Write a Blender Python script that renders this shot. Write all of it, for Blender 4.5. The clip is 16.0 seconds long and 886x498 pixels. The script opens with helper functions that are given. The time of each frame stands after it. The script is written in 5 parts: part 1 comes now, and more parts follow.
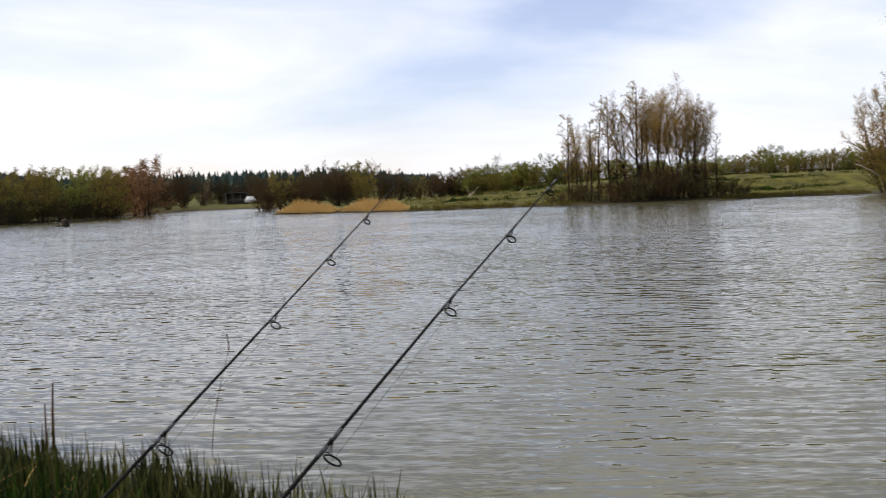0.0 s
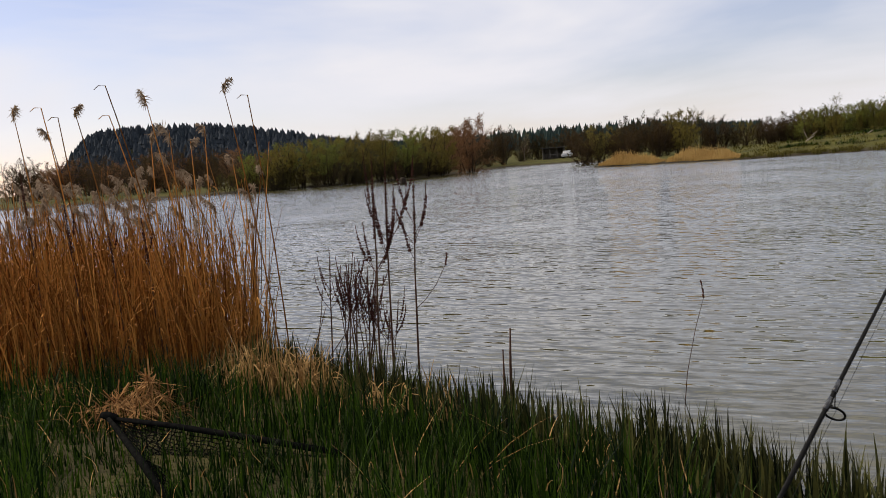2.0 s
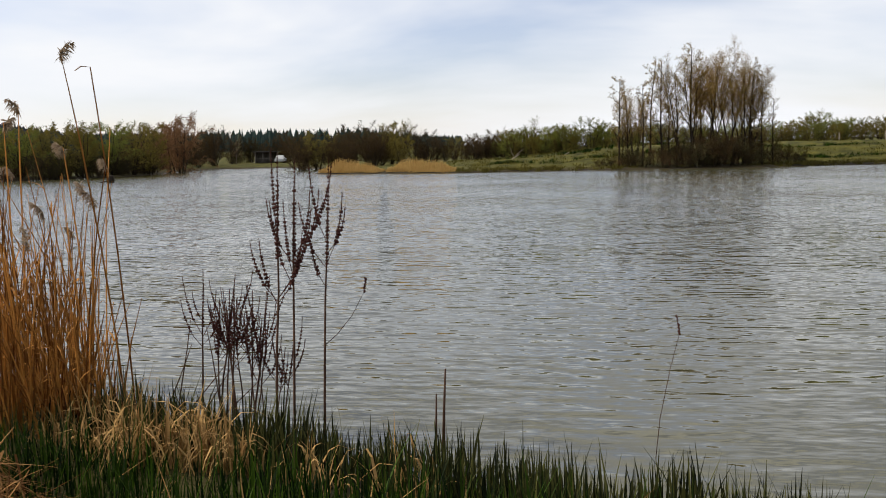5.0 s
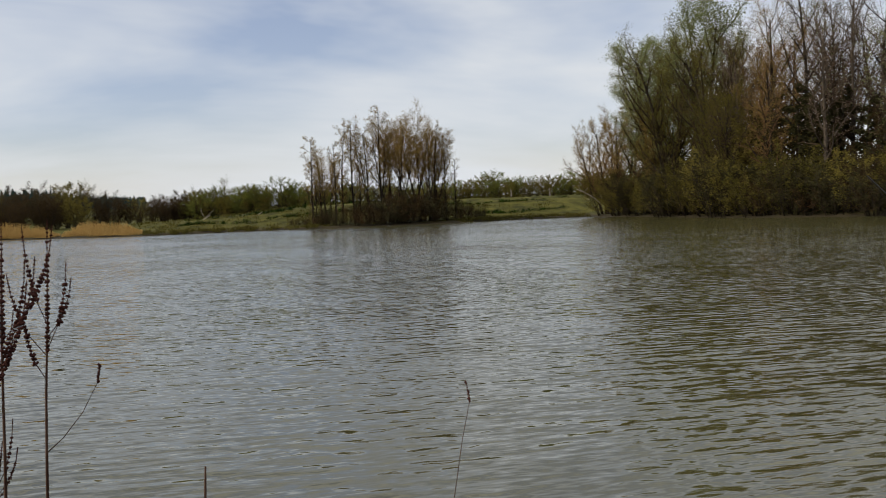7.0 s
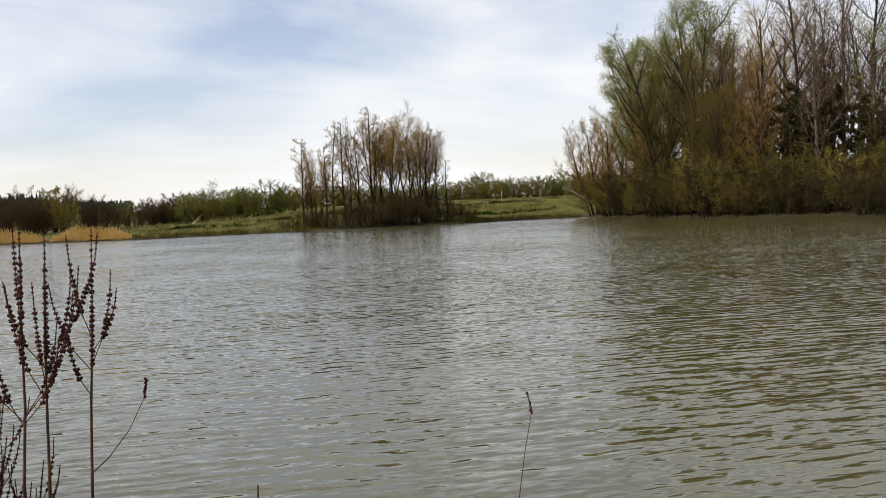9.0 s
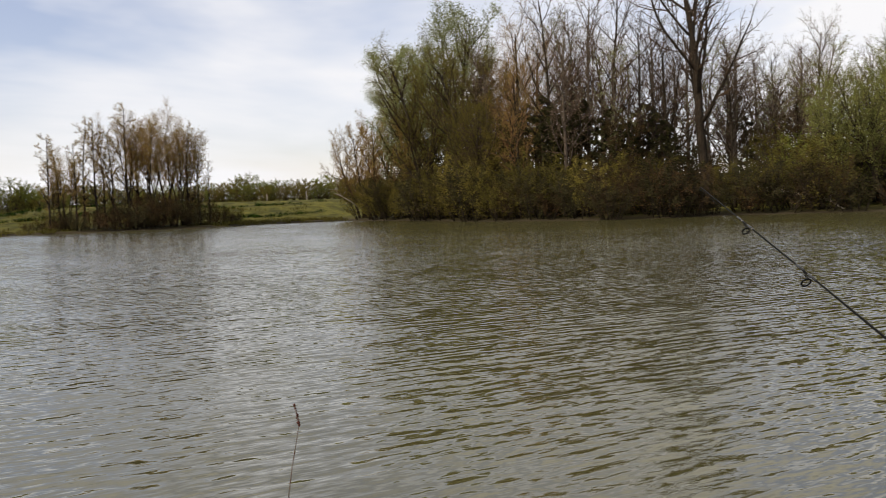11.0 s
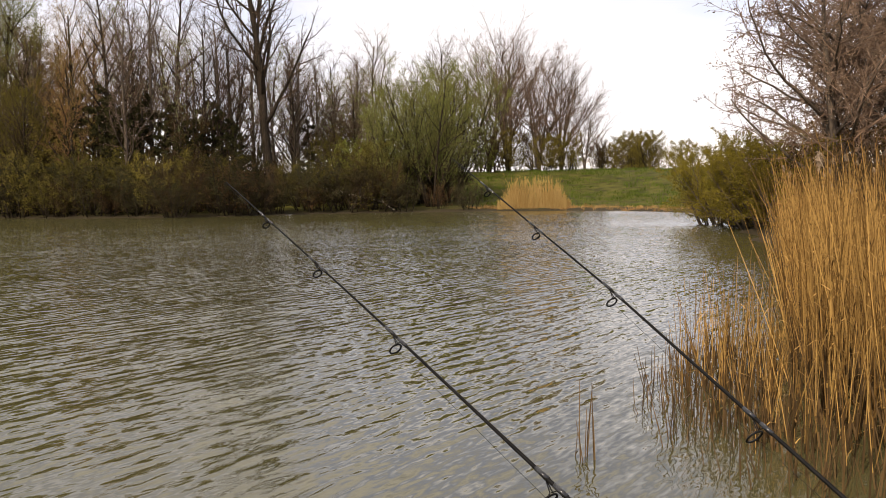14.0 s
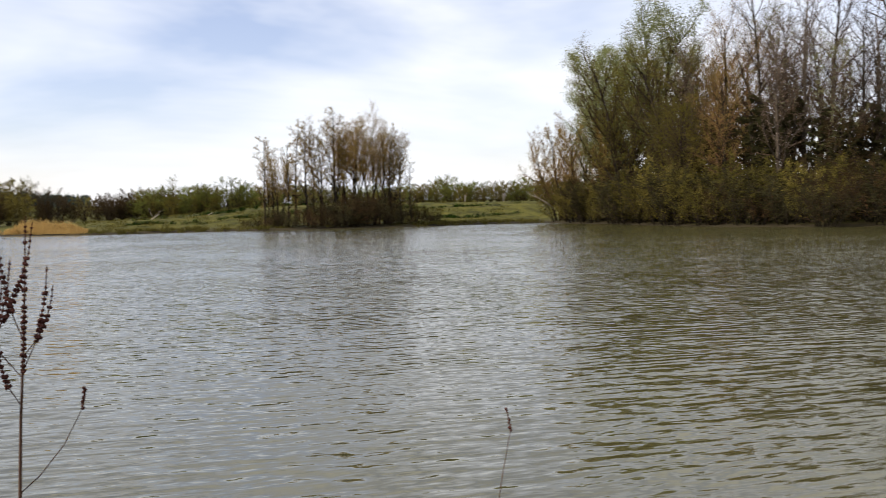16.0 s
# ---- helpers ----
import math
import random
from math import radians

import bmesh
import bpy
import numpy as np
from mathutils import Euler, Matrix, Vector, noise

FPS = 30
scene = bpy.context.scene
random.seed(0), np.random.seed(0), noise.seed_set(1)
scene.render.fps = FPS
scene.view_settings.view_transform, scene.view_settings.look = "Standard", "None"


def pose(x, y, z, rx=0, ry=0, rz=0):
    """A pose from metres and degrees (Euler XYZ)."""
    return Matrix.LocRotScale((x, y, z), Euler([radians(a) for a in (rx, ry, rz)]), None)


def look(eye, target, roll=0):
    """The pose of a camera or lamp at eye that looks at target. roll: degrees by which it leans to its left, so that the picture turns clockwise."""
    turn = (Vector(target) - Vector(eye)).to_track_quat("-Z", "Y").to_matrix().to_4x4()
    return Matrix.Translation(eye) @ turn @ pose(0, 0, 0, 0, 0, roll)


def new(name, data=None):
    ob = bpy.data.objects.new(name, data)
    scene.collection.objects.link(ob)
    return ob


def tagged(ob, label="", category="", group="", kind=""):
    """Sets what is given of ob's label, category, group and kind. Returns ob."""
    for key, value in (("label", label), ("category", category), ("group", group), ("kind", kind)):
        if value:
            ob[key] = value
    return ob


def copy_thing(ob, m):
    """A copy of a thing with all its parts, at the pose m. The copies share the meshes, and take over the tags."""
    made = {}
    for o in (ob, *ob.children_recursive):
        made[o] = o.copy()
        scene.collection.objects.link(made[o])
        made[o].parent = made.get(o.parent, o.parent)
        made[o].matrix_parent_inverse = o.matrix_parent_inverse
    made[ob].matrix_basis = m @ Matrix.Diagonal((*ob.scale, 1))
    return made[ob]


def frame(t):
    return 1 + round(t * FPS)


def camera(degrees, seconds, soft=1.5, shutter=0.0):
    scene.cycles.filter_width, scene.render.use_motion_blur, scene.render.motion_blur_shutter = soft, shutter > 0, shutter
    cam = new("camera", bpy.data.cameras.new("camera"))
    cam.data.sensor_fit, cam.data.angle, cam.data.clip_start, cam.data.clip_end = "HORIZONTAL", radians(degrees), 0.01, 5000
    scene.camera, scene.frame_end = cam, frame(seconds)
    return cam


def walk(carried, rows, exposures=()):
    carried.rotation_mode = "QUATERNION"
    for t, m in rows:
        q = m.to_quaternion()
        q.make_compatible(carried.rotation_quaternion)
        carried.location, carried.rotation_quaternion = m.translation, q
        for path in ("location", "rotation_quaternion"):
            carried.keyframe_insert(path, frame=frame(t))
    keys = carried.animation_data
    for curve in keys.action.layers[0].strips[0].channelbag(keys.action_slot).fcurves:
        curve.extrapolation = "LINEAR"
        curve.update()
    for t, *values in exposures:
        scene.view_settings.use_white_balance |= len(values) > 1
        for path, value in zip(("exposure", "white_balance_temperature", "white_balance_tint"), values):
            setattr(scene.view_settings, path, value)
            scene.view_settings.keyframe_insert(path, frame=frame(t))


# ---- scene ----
cam = camera(52.7, 16.0, soft=0.7, shutter=0.12)

PATH = [
    (0, (0.780, 0.611, 1.531), (0.318, 2.961, 1.377), -2.3),
    (0.5, (0.497, 0.562, 1.532), (-0.387, 2.790, 1.424), -1.1),
    (1, (0.239, 0.487, 1.535), (-0.903, 2.596, 1.429), -1.0),
    (1.5, (0.030, 0.502, 1.487), (-1.228, 2.538, 1.308), -3.7),
    (2, (-0.264, 0.763, 1.463), (-1.498, 2.809, 1.235), -4.4),
    (2.5, (-0.516, 0.993, 1.457), (-1.756, 3.034, 1.226), -4.6),
    (3, (-0.795, 0.952, 1.461), (-2.019, 3.009, 1.276), -3.6),
    (5.5, (-1.941, 1.265, 1.539), (-2.234, 3.635, 1.306), -1.6),
    (6, (-2.043, 1.443, 1.534), (-2.173, 3.837, 1.424), -2.1),
    (6.5, (-2.111, 1.681, 1.520), (-2.078, 4.079, 1.496), -2.2),
    (7, (-2.196, 1.668, 1.522), (-1.885, 4.045, 1.403), -2.2),
    (7.5, (-2.340, 1.680, 1.514), (-1.794, 4.014, 1.392), -2.6),
    (8, (-2.448, 1.776, 1.522), (-2.125, 4.151, 1.406), -2.6),
    (10.5, (-2.490, 1.944, 1.556), (-1.852, 4.255, 1.437), -2.8),
    (11, (-2.464, 1.973, 1.557), (-1.523, 4.177, 1.424), -2.0),
    (11.5, (-2.411, 1.985, 1.550), (-1.099, 3.989, 1.403), -1.2),
    (12, (-2.355, 1.910, 1.548), (-0.669, 3.612, 1.392), -0.4),
    (12.5, (-2.321, 1.893, 1.547), (-0.483, 3.427, 1.385), -0.2),
    (13, (-2.318, 1.906, 1.544), (-0.455, 3.409, 1.381), -0.4),
    (13.5, (-2.306, 1.903, 1.542), (-0.438, 3.399, 1.379), -0.5),
    (14, (-2.326, 1.896, 1.536), (-0.484, 3.426, 1.372), -0.7),
    (14.5, (-2.354, 1.907, 1.534), (-0.643, 3.583, 1.378), -0.9),
    (15, (-2.408, 1.944, 1.538), (-0.966, 3.857, 1.394), -1.0),
    (15.5, (-2.514, 1.937, 1.567), (-1.517, 4.116, 1.436), -1.3),
    (16, (-2.489, 2.226, 1.523), (-2.044, 4.582, 1.411), -1.2),
]
walk(cam, [(t, look(eye, target, roll)) for t, eye, target, roll in PATH],
     exposures=[(0, 0.25, 6400, 10), (0.6, -0.06, 6500, 11), (1.5, -0.13, 6600, 11), (3, 0.0, 6800, 13), (5.5, 0.08, 6600, 6), (6.1, 0.1, 6600, 6), (7, -0.28, 6500, 5), (7.5, -0.04, 6600, 5), (8, 0.18, 6700, 5), (10.5, 0.05, 6800, 8), (12.5, 0.2, 6900, 10), (14.5, 0.35, 7100, 14), (16, 0.28, 6500, 8)])

# ---- world and light ----
world = bpy.data.worlds.new("sky")
scene.world = world
world.use_nodes = True
SUN_AZ, SUN_EL = radians(98), radians(40)     # to the left of the y axis, and up


def build_sky():
    nt = world.node_tree
    nt.nodes.clear()
    out = nt.nodes.new("ShaderNodeOutputWorld")
    bg = nt.nodes.new("ShaderNodeBackground")
    sky = nt.nodes.new("ShaderNodeTexSky")
    sky.sky_type, sky.sun_disc = "NISHITA", False
    sky.sun_elevation, sky.sun_rotation = SUN_EL, -SUN_AZ
    sky.air_density, sky.dust_density = 1.0, 0.5
    dim = nt.nodes.new("ShaderNodeVectorMath")
    dim.operation = "MULTIPLY"
    dim.inputs[1].default_value = (0.136, 0.120, 0.134)
    tc = nt.nodes.new("ShaderNodeTexCoord")
    mp = nt.nodes.new("ShaderNodeMapping")
    mp.inputs["Scale"].default_value = (1.0, 1.0, 4.2)
    mp.inputs["Rotation"].default_value = (0.12, 0.05, 1.2)
    no = nt.nodes.new("ShaderNodeTexNoise")
    no.inputs["Scale"].default_value = 1.7
    no.inputs["Detail"].default_value = 5
    no.inputs["Roughness"].default_value = 0.52
    no.inputs["Distortion"].default_value = 0.35
    ramp = nt.nodes.new("ShaderNodeValToRGB")
    ramp.color_ramp.elements[0].position, ramp.color_ramp.elements[0].color = 0.39, (0.16, 0.16, 0.16, 1)
    ramp.color_ramp.elements[1].position, ramp.color_ramp.elements[1].color = 0.61, (1, 1, 1, 1)
    mix = nt.nodes.new("ShaderNodeMix")
    mix.data_type = "RGBA"
    bg.inputs["Strength"].default_value = 1.0
    ln = nt.links.new
    ln(tc.outputs["Generated"], mp.inputs["Vector"])
    ln(mp.outputs[0], no.inputs["Vector"])
    ln(no.outputs["Fac"], ramp.inputs[0])
    ln(sky.outputs[0], dim.inputs[0])
    ln(dim.outputs[0], mix.inputs["A"])
    split = nt.nodes.new("ShaderNodeSeparateXYZ")
    ln(tc.outputs["Generated"], split.inputs[0])
    high_haze = nt.nodes.new("ShaderNodeMapRange")
    high_haze.interpolation_type = "SMOOTHSTEP"
    high_haze.inputs["From Min"].default_value, high_haze.inputs["From Max"].default_value = 0.20, 0.75
    high_haze.inputs["To Min"].default_value, high_haze.inputs["To Max"].default_value = 1.02, 1.65
    ln(split.outputs["Z"], high_haze.inputs["Value"])
    height = nt.nodes.new("ShaderNodeMapRange")
    height.interpolation_type = "SMOOTHSTEP"
    height.inputs["From Min"].default_value, height.inputs["From Max"].default_value = 0.20, 0.45
    ln(split.outputs["Z"], height.inputs["Value"])
    cloud = nt.nodes.new("ShaderNodeMix")     # bluish cloud low down, sunlit haze overhead
    cloud.data_type = "RGBA"
    cloud.inputs["A"].default_value, cloud.inputs["B"].default_value = (0.88, 0.888, 0.950, 1), (0.87, 0.85, 0.80, 1)
    ln(height.outputs[0], cloud.inputs["Factor"])
    ln(cloud.outputs["Result"], mix.inputs["B"])
    ln(high_haze.outputs[0], bg.inputs["Strength"])
    ln(ramp.outputs[0], mix.inputs["Factor"])
    ln(mix.outputs["Result"], bg.inputs["Color"])
    ln(bg.outputs[0], out.inputs[0])


build_sky()
sun = new("sun", bpy.data.lights.new("sun", "SUN"))
sun.data.energy, sun.data.angle, sun.data.color = 4.9, radians(1.5), (1.0, 0.90, 0.76)
sun.matrix_world = look((-math.sin(SUN_AZ) * math.cos(SUN_EL) * 50, math.cos(SUN_AZ) * math.cos(SUN_EL) * 50, math.sin(SUN_EL) * 50), (0, 0, 0))


# ---- materials ----
def material(name, low, high, scale=6.0, rough=0.85, bump=0.0, bump_scale=None, per_piece=0.0, metal=0.0, stretch=(1, 1, 1), through_light=0.0, gloss=0.06, skew=1.0):
    """A surface whose colour wanders between low and high by two scales of noise; per_piece varies it from island to island, skew favours low."""
    mat = bpy.data.materials.new(name)
    mat.use_nodes = True
    nt = mat.node_tree
    bs = nt.nodes["Principled BSDF"]
    ln = nt.links.new
    tc = nt.nodes.new("ShaderNodeTexCoord")
    mp = nt.nodes.new("ShaderNodeMapping")
    mp.inputs["Scale"].default_value = stretch
    ln(tc.outputs["Object"], mp.inputs["Vector"])
    n1 = nt.nodes.new("ShaderNodeTexNoise")
    n1.inputs["Scale"].default_value = scale
    n1.inputs["Detail"].default_value = 6
    n1.inputs["Roughness"].default_value = 0.62
    ln(mp.outputs[0], n1.inputs["Vector"])
    spread = nt.nodes.new("ShaderNodeMapRange")
    spread.inputs["From Min"].default_value, spread.inputs["From Max"].default_value = 0.3, 0.7
    ln(n1.outputs["Fac"], spread.inputs["Value"])
    fac = spread.outputs["Result"]
    if per_piece:
        geo = nt.nodes.new("ShaderNodeNewGeometry")
        blend = nt.nodes.new("ShaderNodeMix")
        blend.inputs["Factor"].default_value = per_piece
        ln(fac, blend.inputs["A"])
        ln(geo.outputs["Random Per Island"], blend.inputs["B"])
        fac = blend.outputs["Result"]
    if skew != 1.0:
        power = nt.nodes.new("ShaderNodeMath")
        power.operation = "POWER"
        power.inputs[1].default_value = skew
        ln(fac, power.inputs[0])
        fac = power.outputs[0]
    mix = nt.nodes.new("ShaderNodeMix")
    mix.data_type = "RGBA"
    mix.inputs["A"].default_value, mix.inputs["B"].default_value = (*low, 1), (*high, 1)
    ln(fac, mix.inputs["Factor"])
    ln(mix.outputs["Result"], bs.inputs["Base Color"])
    bs.inputs["Roughness"].default_value, bs.inputs["Metallic"].default_value = rough, metal
    bs.inputs["Specular IOR Level"].default_value = gloss
    if bump:
        n2 = nt.nodes.new("ShaderNodeTexNoise")
        n2.inputs["Scale"].default_value = bump_scale or scale * 4
        n2.inputs["Detail"].default_value = 4
        ln(mp.outputs[0], n2.inputs["Vector"])
        bp = nt.nodes.new("ShaderNodeBump")
        bp.inputs["Strength"].default_value, bp.inputs["Distance"].default_value = 0.8, bump
        ln(n2.outputs["Fac"], bp.inputs["Height"])
        ln(bp.outputs[0], bs.inputs["Normal"])
    if through_light:
        tr = nt.nodes.new("ShaderNodeBsdfTranslucent")
        ln(mix.outputs["Result"], tr.inputs["Color"])
        ms = nt.nodes.new("ShaderNodeMixShader")
        ms.inputs[0].default_value = through_light
        ln(bs.outputs[0], ms.inputs[1])
        ln(tr.outputs[0], ms.inputs[2])
        ln(ms.outputs[0], nt.nodes["Material Output"].inputs["Surface"])
    return mat


def water_material():
    """Silty pond water: a gloss over olive silt, its slopes summed from four sizes of wind ripple with long crests."""
    mat = bpy.data.materials.new("pond_water")
    mat.use_nodes = True
    nt = mat.node_tree
    bs = nt.nodes["Principled BSDF"]
    ln = nt.links.new
    tc = nt.nodes.new("ShaderNodeTexCoord")
    turn = nt.nodes.new("ShaderNodeMapping")
    turn.inputs["Rotation"].default_value = (0, 0, radians(-5))
    ln(tc.outputs["Object"], turn.inputs["Vector"])

    def vector_math(kind, a, b):
        no = nt.nodes.new("ShaderNodeVectorMath")
        no.operation = kind
        ln(a, no.inputs[0])
        if isinstance(b, tuple):
            no.inputs[1].default_value = b
        else:
            ln(b, no.inputs[1])
        return no.outputs[0]

    def slopes(along, across, detail, distort, amount):
        """The lean of the surface for ripples so many to the metre along and across their crests."""
        mp = nt.nodes.new("ShaderNodeMapping")
        mp.inputs["Scale"].default_value = (along, across, 1)
        ln(turn.outputs[0], mp.inputs["Vector"])
        no = nt.nodes.new("ShaderNodeTexNoise")
        no.inputs["Scale"].default_value = 1.0
        no.inputs["Detail"].default_value = detail
        no.inputs["Distortion"].default_value = distort
        ln(mp.outputs[0], no.inputs["Vector"])
        flat = vector_math("SUBTRACT", no.outputs["Color"], (0.5, 0.5, 0.5))
        return vector_math("MULTIPLY", flat, (amount * 0.55, amount, 0))

    gust = nt.nodes.new("ShaderNodeTexNoise")
    gust.inputs["Scale"].default_value = 0.09
    gust.inputs["Detail"].default_value = 2
    ln(tc.outputs["Object"], gust.inputs["Vector"])
    calm = nt.nodes.new("ShaderNodeMapRange")
    calm.inputs["From Min"].default_value, calm.inputs["From Max"].default_value = 0.35, 0.65
    calm.inputs["To Min"].default_value, calm.inputs["To Max"].default_value = 0.65, 1.3
    ln(gust.outputs["Fac"], calm.inputs["Value"])
    def train(period, heading, amount):
        """Long-crested wavelets that come and go in patches."""
        mp = nt.nodes.new("ShaderNodeMapping")
        mp.inputs["Rotation"].default_value = (0, 0, radians(heading))
        ln(tc.outputs["Object"], mp.inputs["Vector"])
        wave = nt.nodes.new("ShaderNodeTexWave")
        wave.wave_type, wave.bands_direction, wave.wave_profile = "BANDS", "Y", "SIN"
        wave.inputs["Scale"].default_value = 0.314 / period
        wave.inputs["Distortion"].default_value = 5.0
        wave.inputs["Detail"].default_value = 2.0
        wave.inputs["Detail Scale"].default_value = 0.45
        ln(mp.outputs[0], wave.inputs["Vector"])
        patch = nt.nodes.new("ShaderNodeTexNoise")
        patch.inputs["Scale"].default_value = 0.5 / period * 0.26
        patch.inputs["Detail"].default_value = 2
        ln(mp.outputs[0], patch.inputs["Vector"])
        rise = nt.nodes.new("ShaderNodeMapRange")
        rise.inputs["From Min"].default_value, rise.inputs["From Max"].default_value = 0.36, 0.66
        ln(patch.outputs["Fac"], rise.inputs["Value"])
        flat = vector_math("SUBTRACT", wave.outputs["Color"], (0.5, 0.5, 0.5))
        flat = vector_math("MULTIPLY", flat, (0, amount, 0))
        return vector_math("MULTIPLY", flat, rise.outputs[0])

    total = slopes(0.35, 1.4, 1, 0.4, 0.07)
    for row in ((1.8, 8.0, 1, 0.6, 0.22), (4.2, 17.0, 1, 0.6, 0.40), (10.0, 33.0, 0.5, 0.4, 0.34)):
        total = vector_math("ADD", total, slopes(*row))
    for row in ((0.15, -5, 0.17), (0.26, 8, 0.14)):
        total = vector_math("ADD", total, train(*row))
    total = vector_math("MULTIPLY", total, calm.outputs[0])
    # added lean of the normals to the near bank: far water mirrors brighter sky
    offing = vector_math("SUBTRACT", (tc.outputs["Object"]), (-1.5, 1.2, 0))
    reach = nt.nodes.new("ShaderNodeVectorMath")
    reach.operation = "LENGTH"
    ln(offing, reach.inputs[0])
    lean_by_reach = nt.nodes.new("ShaderNodeMapRange")
    lean_by_reach.inputs["From Min"].default_value, lean_by_reach.inputs["From Max"].default_value = 5, 28
    lean_by_reach.inputs["To Min"].default_value, lean_by_reach.inputs["To Max"].default_value = 0.0, -0.055
    ln(reach.outputs["Value"], lean_by_reach.inputs["Value"])
    sky_lean = vector_math("MULTIPLY", vector_math("NORMALIZE", offing, (0, 0, 0)), lean_by_reach.outputs[0])
    lee = nt.nodes.new("ShaderNodeMapRange")     # the near bank shelters the water under it
    lee.inputs["From Min"].default_value, lee.inputs["From Max"].default_value = 4, 20
    lee.inputs["To Min"].default_value, lee.inputs["To Max"].default_value = 0.78, 1.15
    ln(reach.outputs["Value"], lee.inputs["Value"])
    total = vector_math("MULTIPLY", total, lee.outputs[0])
    lean = vector_math("ADD", vector_math("ADD", total, sky_lean), (0, 0, 1))
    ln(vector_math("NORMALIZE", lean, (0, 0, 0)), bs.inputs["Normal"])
    silt = nt.nodes.new("ShaderNodeMix")
    silt.data_type = "RGBA"
    silt.inputs["A"].default_value, silt.inputs["B"].default_value = (0.041, 0.038, 0.015, 1), (0.060, 0.056, 0.024, 1)
    ln(gust.outputs["Fac"], silt.inputs["Factor"])
    ln(silt.outputs["Result"], bs.inputs["Base Color"])
    bs.inputs["Roughness"].default_value, bs.inputs["IOR"].default_value = 0.012, 1.48
    return mat


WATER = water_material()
EARTH = material("bank_turf", (0.016, 0.019, 0.005), (0.088, 0.080, 0.016), 0.8, bump=0.05, bump_scale=7)


def muddy_edge(mat):
    """Bare dark mud where the bank is low, turf above it."""
    nt = mat.node_tree
    bs = nt.nodes["Principled BSDF"]
    turf = bs.inputs["Base Color"].links[0].from_socket
    tc = nt.nodes.new("ShaderNodeTexCoord")
    sp = nt.nodes.new("ShaderNodeSeparateXYZ")
    no = nt.nodes.new("ShaderNodeTexNoise")
    no.inputs["Scale"].default_value = 1.3
    ad = nt.nodes.new("ShaderNodeMath")
    ad.operation = "MULTIPLY_ADD"
    ad.inputs[1].default_value = 0.25
    rg = nt.nodes.new("ShaderNodeMapRange")
    rg.inputs["From Min"].default_value, rg.inputs["From Max"].default_value = 0.22, 0.42
    mx = nt.nodes.new("ShaderNodeMix")
    mx.data_type = "RGBA"
    mx.inputs["A"].default_value = (0.034, 0.027, 0.016, 1)
    ln = nt.links.new
    ln(tc.outputs["Object"], sp.inputs[0])
    ln(tc.outputs["Object"], no.inputs["Vector"])
    ln(no.outputs["Fac"], ad.inputs[0])
    ln(sp.outputs["Z"], ad.inputs[2])
    ln(ad.outputs[0], rg.inputs["Value"])
    ln(rg.outputs["Result"], mx.inputs["Factor"])
    ln(turf, mx.inputs["B"])
    ln(mx.outputs["Result"], bs.inputs["Base Color"])


muddy_edge(EARTH)
BARK_GREY = material("grey_bark", (0.045, 0.034, 0.025), (0.125, 0.098, 0.073), 5, bump=0.02, stretch=(3, 3, 0.6))
BARK_DARK = material("dark_bark", (0.013, 0.01, 0.007), (0.042, 0.032, 0.023), 5, bump=0.02, stretch=(3, 3, 0.6))
TWIG_BROWN = material("brown_twigs", (0.028, 0.018, 0.011), (0.080, 0.053, 0.034), 2, per_piece=0.6)
TWIG_RUST = material("rust_twigs", (0.085, 0.042, 0.02), (0.19, 0.105, 0.052), 2, per_piece=0.6)
TWIG_PINK = material("pinkish_grey_twigs", (0.095, 0.058, 0.038), (0.205, 0.138, 0.092), 2, per_piece=0.6)
LEAF_OLIVE = material("olive_spring_leaves", (0.075, 0.066, 0.010), (0.175, 0.150, 0.026), 0.8, per_piece=0.6, through_light=0.35)
LEAF_GREEN = material("fresh_green_leaves", (0.092, 0.108, 0.018), (0.200, 0.212, 0.046), 0.8, per_piece=0.6, through_light=0.35)
LEAF_SPRING = material("pale_spring_willow_leaves", (0.105, 0.118, 0.026), (0.220, 0.225, 0.066), 0.8, per_piece=0.6, through_light=0.35)
LEAF_GREY = material("grey_green_willow_leaves", (0.130, 0.146, 0.056), (0.265, 0.280, 0.125), 0.8, per_piece=0.6, through_light=0.35)
LEAF_OCHRE = material("ochre_catkins", (0.145, 0.095, 0.025), (0.310, 0.215, 0.062), 0.8, per_piece=0.6, through_light=0.3)
LEAF_BUD = material("pale_buds", (0.15, 0.105, 0.075), (0.3, 0.225, 0.17), 0.8, per_piece=0.6, through_light=0.3)
LEAF_RUST = material("rust_orange_buds", (0.105, 0.054, 0.026), (0.230, 0.125, 0.060), 0.8, per_piece=0.6, through_light=0.3)
LEAF_DARK = material("dark_ivy_leaves", (0.017, 0.016, 0.007), (0.050, 0.045, 0.016), 0.8, per_piece=0.6, through_light=0.15)
LEAF_BROWN = material("brown_thicket_leaves", (0.025, 0.016, 0.006), (0.076, 0.049, 0.019), 0.8, per_piece=0.6, through_light=0.25)
LEAF_MOSS = material("mossy_olive_thicket_leaves", (0.082, 0.067, 0.013), (0.190, 0.152, 0.033), 0.8, per_piece=0.6, through_light=0.3)
# darker copy of the mossy olive; the thicket's shade is put into the colour
LEAF_MOSS_SHADE = material("shaded_olive_thicket_leaves", (0.046, 0.040, 0.008), (0.118, 0.098, 0.020), 0.8, per_piece=0.6, through_light=0.3)
LEAF_YELLOW = material("yellow_green_sallow_leaves", (0.105, 0.085, 0.010), (0.225, 0.178, 0.024), 0.8, per_piece=0.6, through_light=0.4)
NEEDLES = material("dark_spruce_needles", (0.014, 0.026, 0.024), (0.034, 0.052, 0.046), 0.05, per_piece=0.5)
